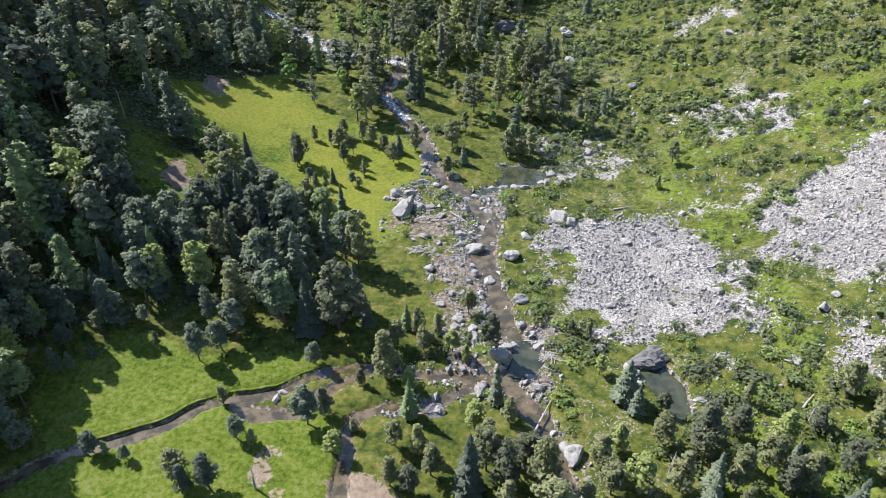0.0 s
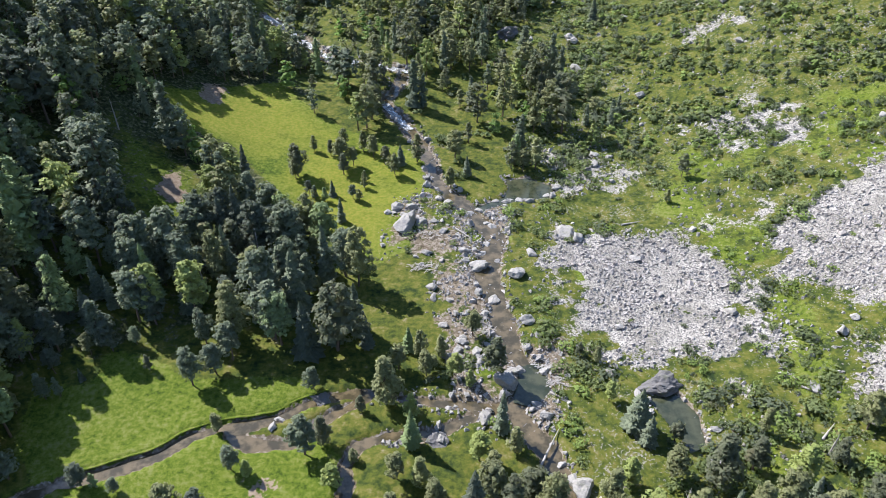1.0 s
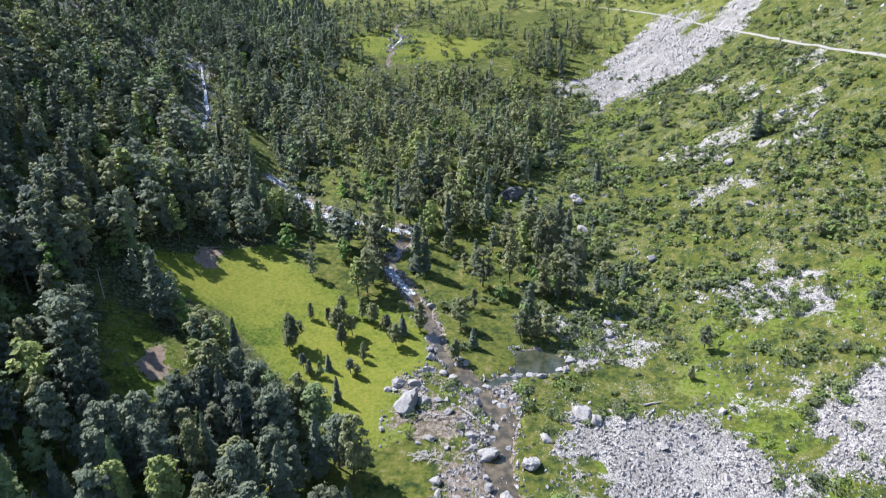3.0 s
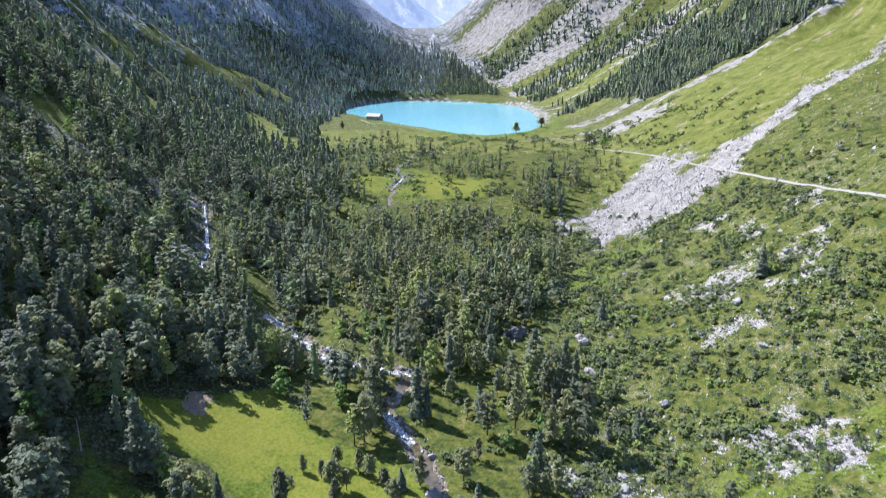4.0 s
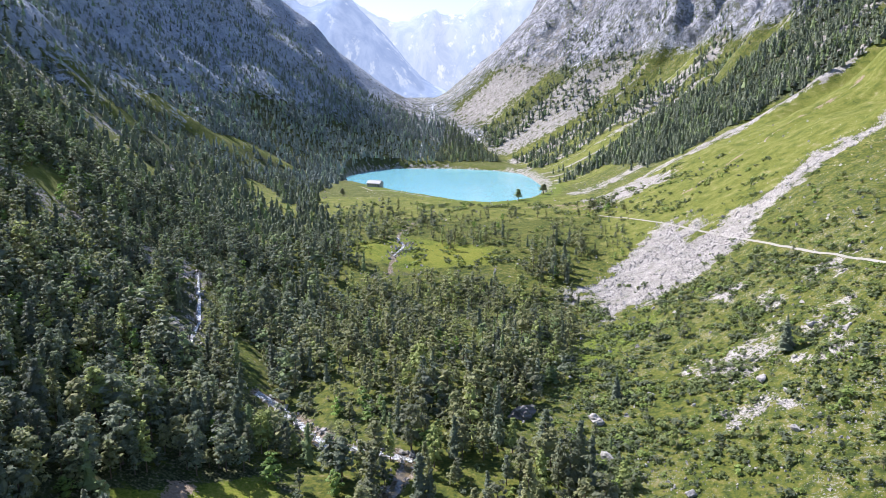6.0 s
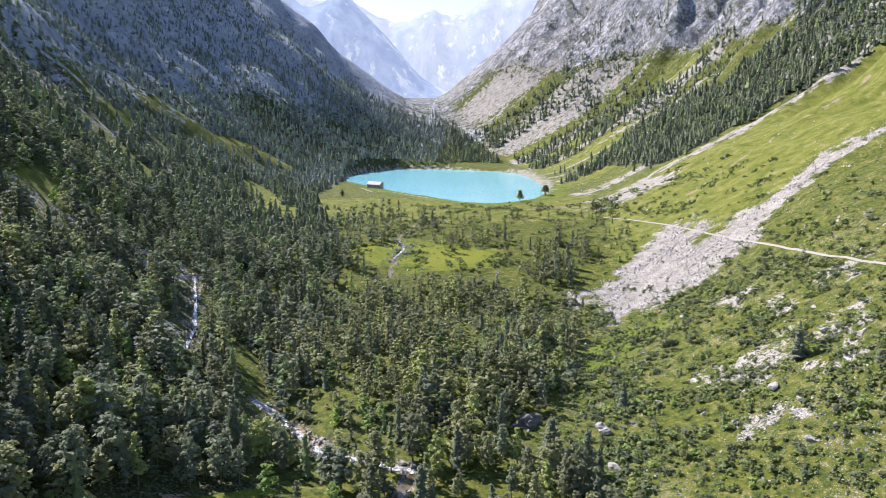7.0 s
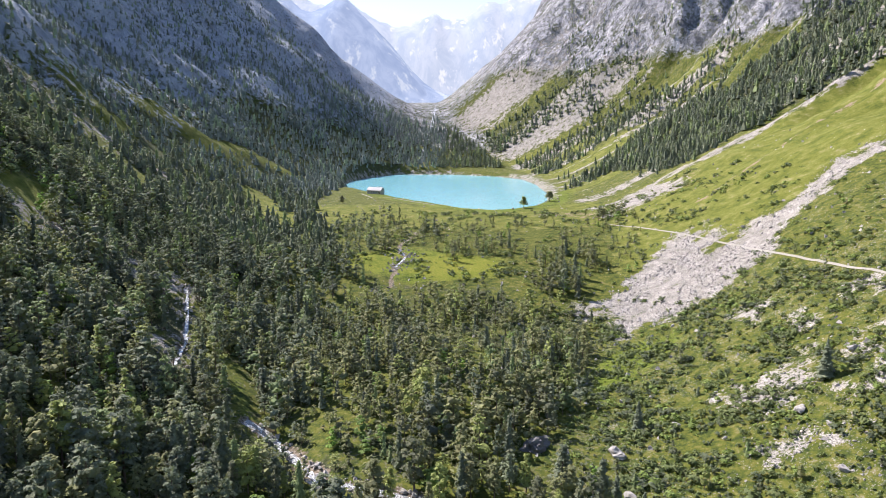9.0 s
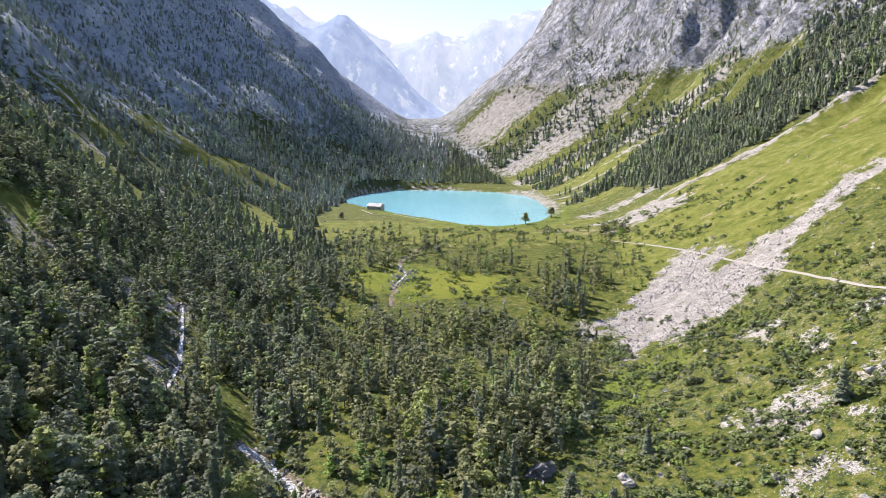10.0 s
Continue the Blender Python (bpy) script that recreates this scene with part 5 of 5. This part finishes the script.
fan_stones = sample(rng, 70, 380, 470, 640, 1.1, lambda x, y, z: np.maximum(0.25 * smooth(10, 3, along(GULLY, x, y)), smooth(10, -10, inside(FAN, x, y) + 10 * rough(x, y, 26, 76, 4) + 17 * smooth(0.12, 0.42, rough(x, y, 18, 80, 3))) * smooth(0.25, 0.5, 0.5 + 0.5 * rough(x, y, 16, 77, 2)) * 0.6))
stones("fan_stones", fan_stones, 0.3, 1.7, 2.8, "pale angular stones of the large scree fan")
slope_stones = sample(rng, -190, 320, 345, 960, 2.8, lambda x, y, z: (0.06 * smooth(600, 560, y) + 0.026) * smooth(-20, 40, x + (y - 400) * 0.4) * smooth(1, 4, inside(LAKE, x, y)) + 0.3 * smooth(16, 4, inside(LAKE, x, y)) * smooth(0, 3, inside(LAKE, x, y)) + 0.6 * smooth(12, 3, np.minimum(along(OUTLET, x, y), along(CREEK, x, y))) * smooth(0.35, 0.6, 0.5 + 0.5 * rough(x, y, 30, 74, 3)) * smooth(2, 4, along(TRAIL, x, y)))
stones("slope_stones", slope_stones, 0.5, 2.6, 3.0, "scattered pale stones in the mountain grass")
rapid_stones = sample(rng, -180, 20, 250, 650, 1.4, lambda x, y, z: np.maximum(0.6 * smooth(6, 1.5, np.minimum(along(STREAM_MAIN[:7], x, y), along(CREEK, x, y))), 0.5 * smooth(11, 5, along(OUTLET[1:3], x, y))) * smooth(0.3, 0.55, 0.5 + 0.5 * rough(x, y, 7, 69, 2)))
stones("rapid_stones", rapid_stones, 0.5, 2.6, 2.6, "pale wet boulders lining the rapids and the creek")


# ---------------------------------------------------------------- dead wood
def part(name, me, parent, label=""):
    ob = new(name, me)
    ob.parent = parent
    if label:
        ob["label"] = label
    return ob


def fallen_log(ax, ay, bx, by):
    az, bz = float(land_z(ax, ay)) + 0.35, float(land_z(bx, by)) + 0.35
    a, b = Vector((ax, ay, az)), Vector((bx, by, bz))
    length = max((b - a).length, 5.0)
    v, f = tube([(0, 0, 0), (0.06, 0.03, length * 0.4), (0.0, 0.1, length)], [0.34, 0.26, 0.08], 8)
    stubs = [tube([(0, 0, length * q), (0.7 * math.cos(q * 19), 0.7 * math.sin(q * 19), length * q + 0.35)], [0.07, 0.02], 4) for q in (0.45, 0.6, 0.72, 0.85)]
    v, f = join((v, f), *stubs)
    ob = new("fallen_log", mesh_object("fallen_log", v, f, [DEADWOOD]))
    ob.matrix_basis = Matrix.Translation(a) @ (b - a).to_track_quat("Z", "Y").to_matrix().to_4x4()
    return tagged(ob, "bleached fallen tree trunk lying beside the stream", "log", "fallen logs")


for a in [(21.9, 111.7, 27.8, 123.0), (27.0, 134.9, 31.1, 131.5), (89.4, 132.0, 92.1, 129.4), (59.7, 207.8, 66.3, 208.7), (3.2, 206.9, 8.9, 200.7), (85.7, 164.5, 92.0, 166.3), (88.2, 116.0, 92.3, 119.8)]:
    fallen_log(*a)


def driftwood(x, y, wide, count, seed):
    """A heap of bleached branches left by the stream."""
    own = np.random.default_rng(seed)
    root = tagged(new("driftwood_heap"), "tangled heap of grey driftwood branches on the gravel", "driftwood", "driftwood heaps")
    for _ in range(count):
        a, r, l = own.random() * 6.28, wide * 0.4 * own.random() ** 0.5, 1.2 + 2.6 * own.random()
        cx, cy, way = math.cos(a) * r, math.sin(a) * r * 0.6, own.normal(0.3, 0.7)
        dx, dy, z = math.cos(way) * l / 2, math.sin(way) * l / 2, 0.2 + 0.9 * own.random() * (1 - 2 * r / wide)
        lift = own.normal(0, 0.25)
        part("branch", mesh_object("branch", *tube([(cx - dx, cy - dy, z - lift), (cx, cy, z + 0.12), (cx + dx, cy + dy, z + lift)], [0.12, 0.09, 0.03], 4), [DEADWOOD]), root)
    root.matrix_basis = pose(x, y, float(land_z(x, y)), 0, 0, 0)
    return root


for i, (x, y, wide, count) in enumerate(((-7.0, 186.0, 11, 46), (-5.0, 203.0, 9, 26), (27.0, 146.0, 9, 28), (30.0, 138.0, 8, 22), (12.0, 158.0, 6, 14))):
    driftwood(x, y, wide, count, 60 + i)


def dead_tree(x, y, h, turn):
    root = tagged(new("dead_tree"), "bare bleached dead pine with broken branches", "tree", "dead trees")
    part("trunk", mesh_object("trunk", *tube([(0, 0, 0), (0.1, 0.05, h * 0.5), (0.3, 0.1, h)], [0.3, 0.2, 0.05], 7), [DEADWOOD]), root)
    for k in range(11):
        z = h * (0.3 + 0.06 * k)
        r = 1.9 * (1 - 0.06 * k)
        a = k * 2.4
        part("branch", mesh_object("branch", *tube([(0, 0, z), (math.cos(a) * r * 0.6, math.sin(a) * r * 0.6, z + 0.3), (math.cos(a) * r, math.sin(a) * r, z + 0.2)], [0.07, 0.045, 0.015], 4), [DEADWOOD]), root)
    root.matrix_basis = pose(x, y, float(land_z(x, y)) - 0.2, 0, 0, turn)
    return root


for x, y, h in ((-43.0, 97.5, 8), (-58.5, 186.0, 14), (-55.0, 160.0, 13), (-86.0, 232.0, 11), (-72.0, 172.0, 13), (-101.0, 196.0, 12), (-40.0, 152.0, 11), (-118.0, 240.0, 12), (52.0, 100.0, 9), (88.0, 112.0, 8)):
    dead_tree(x, y, h, x * 7)


# ---------------------------------------------------------------- hut by the lake
def block(x0, x1, y0, y1, z0, z1):
    v = np.array([(x, y, z) for z in (z0, z1) for x, y in ((x0, y0), (x1, y0), (x1, y1), (x0, y1))], float)
    f = [(0, 3, 2, 1), (4, 5, 6, 7)] + [(i, (i + 1) % 4, (i + 1) % 4 + 4, i + 4) for i in range(4)]
    return v, np.array(f)


def hut(x, y, turn):
    root = tagged(new("mountain_hut"), "stone mountain hut with a grey pitched roof by the lake", "hut")
    w, d, h, ridge = 11.0, 4.2, 4.6, 8.2
    v = np.array([(sx * w, sy * d, z) for z in (-2.0, h) for sx, sy in ((-1, -1), (1, -1), (1, 1), (-1, 1))] + [(-w, 0, ridge - 0.3), (w, 0, ridge - 0.3)])
    f = [(0, 1, 5), (0, 5, 4), (1, 2, 6), (1, 6, 5), (2, 3, 7), (2, 7, 6), (3, 0, 4), (3, 4, 7), (4, 8, 7), (5, 6, 9), (0, 3, 2), (0, 2, 1)]
    part("wall", mesh_object("wall", v, f, [PLASTER]), root)
    for side in (-1, 1):
        q = np.array([(-w - 0.6, side * (d + 0.8), h - 0.45), (w + 0.6, side * (d + 0.8), h - 0.45), (w + 0.6, 0, ridge), (-w - 0.6, 0, ridge)])
        q = np.concatenate([q, q + (0, 0, 0.28)])
        part("roof", mesh_object("roof", q, [(0, 3, 2, 1), (4, 5, 6, 7)] + [(i, (i + 1) % 4, (i + 1) % 4 + 4, i + 4) for i in range(4)], [SLATE]), root)
    for k in range(5):
        part("window", mesh_object("window", *block(-8.6 + 4 * k, -7.4 + 4 * k, -d - 0.06, -d + 0.1, 1.6, 3.0), [DARK_GLASS]), root)
    part("door", mesh_object("door", *block(9.0, 10.1, -d - 0.07, -d + 0.1, 0.0, 2.1), [BARK]), root)
    part("chimney", mesh_object("chimney", *block(3.0, 4.0, -0.5, 0.5, 7.0, 9.4), [PLASTER]), root)
    root.matrix_basis = pose(x, y, float(land_z(x, y)) + 0.4, 0, 0, turn)
    return root


hut(-99.0, 1020.0, -32)


# ---------------------------------------------------------------- far peaks behind the valley's end
def peaks(name, y0, depth, tops, base, seed, material, label):
    xs, ys = np.linspace(-2600, 2600, 260), np.linspace(0, 1, 44)
    px, pv = np.meshgrid(xs, ys)
    crest = profile(px[0], *tops)
    crest = crest + 22 * rough(xs, xs * 0, 130, seed, 5, True)
    py = y0 + depth * pv
    rise = np.sin(np.clip(pv, 0, 0.5) * math.pi) ** 0.9
    pz = base + (crest[None] - base) * rise + (rough(px + py * 0.6, py, 300, seed + 1, 5, True) * 70 + rough(px, py, 90, seed + 2, 3, True) * 25) * rise * (1 - rise * 0.8)
    return tagged(new(name, mesh_object(name, np.stack([px, py, pz], -1).reshape(-1, 3), grid_faces(44, 260), [material], soft=True)), label, "mountains", kind="structure")


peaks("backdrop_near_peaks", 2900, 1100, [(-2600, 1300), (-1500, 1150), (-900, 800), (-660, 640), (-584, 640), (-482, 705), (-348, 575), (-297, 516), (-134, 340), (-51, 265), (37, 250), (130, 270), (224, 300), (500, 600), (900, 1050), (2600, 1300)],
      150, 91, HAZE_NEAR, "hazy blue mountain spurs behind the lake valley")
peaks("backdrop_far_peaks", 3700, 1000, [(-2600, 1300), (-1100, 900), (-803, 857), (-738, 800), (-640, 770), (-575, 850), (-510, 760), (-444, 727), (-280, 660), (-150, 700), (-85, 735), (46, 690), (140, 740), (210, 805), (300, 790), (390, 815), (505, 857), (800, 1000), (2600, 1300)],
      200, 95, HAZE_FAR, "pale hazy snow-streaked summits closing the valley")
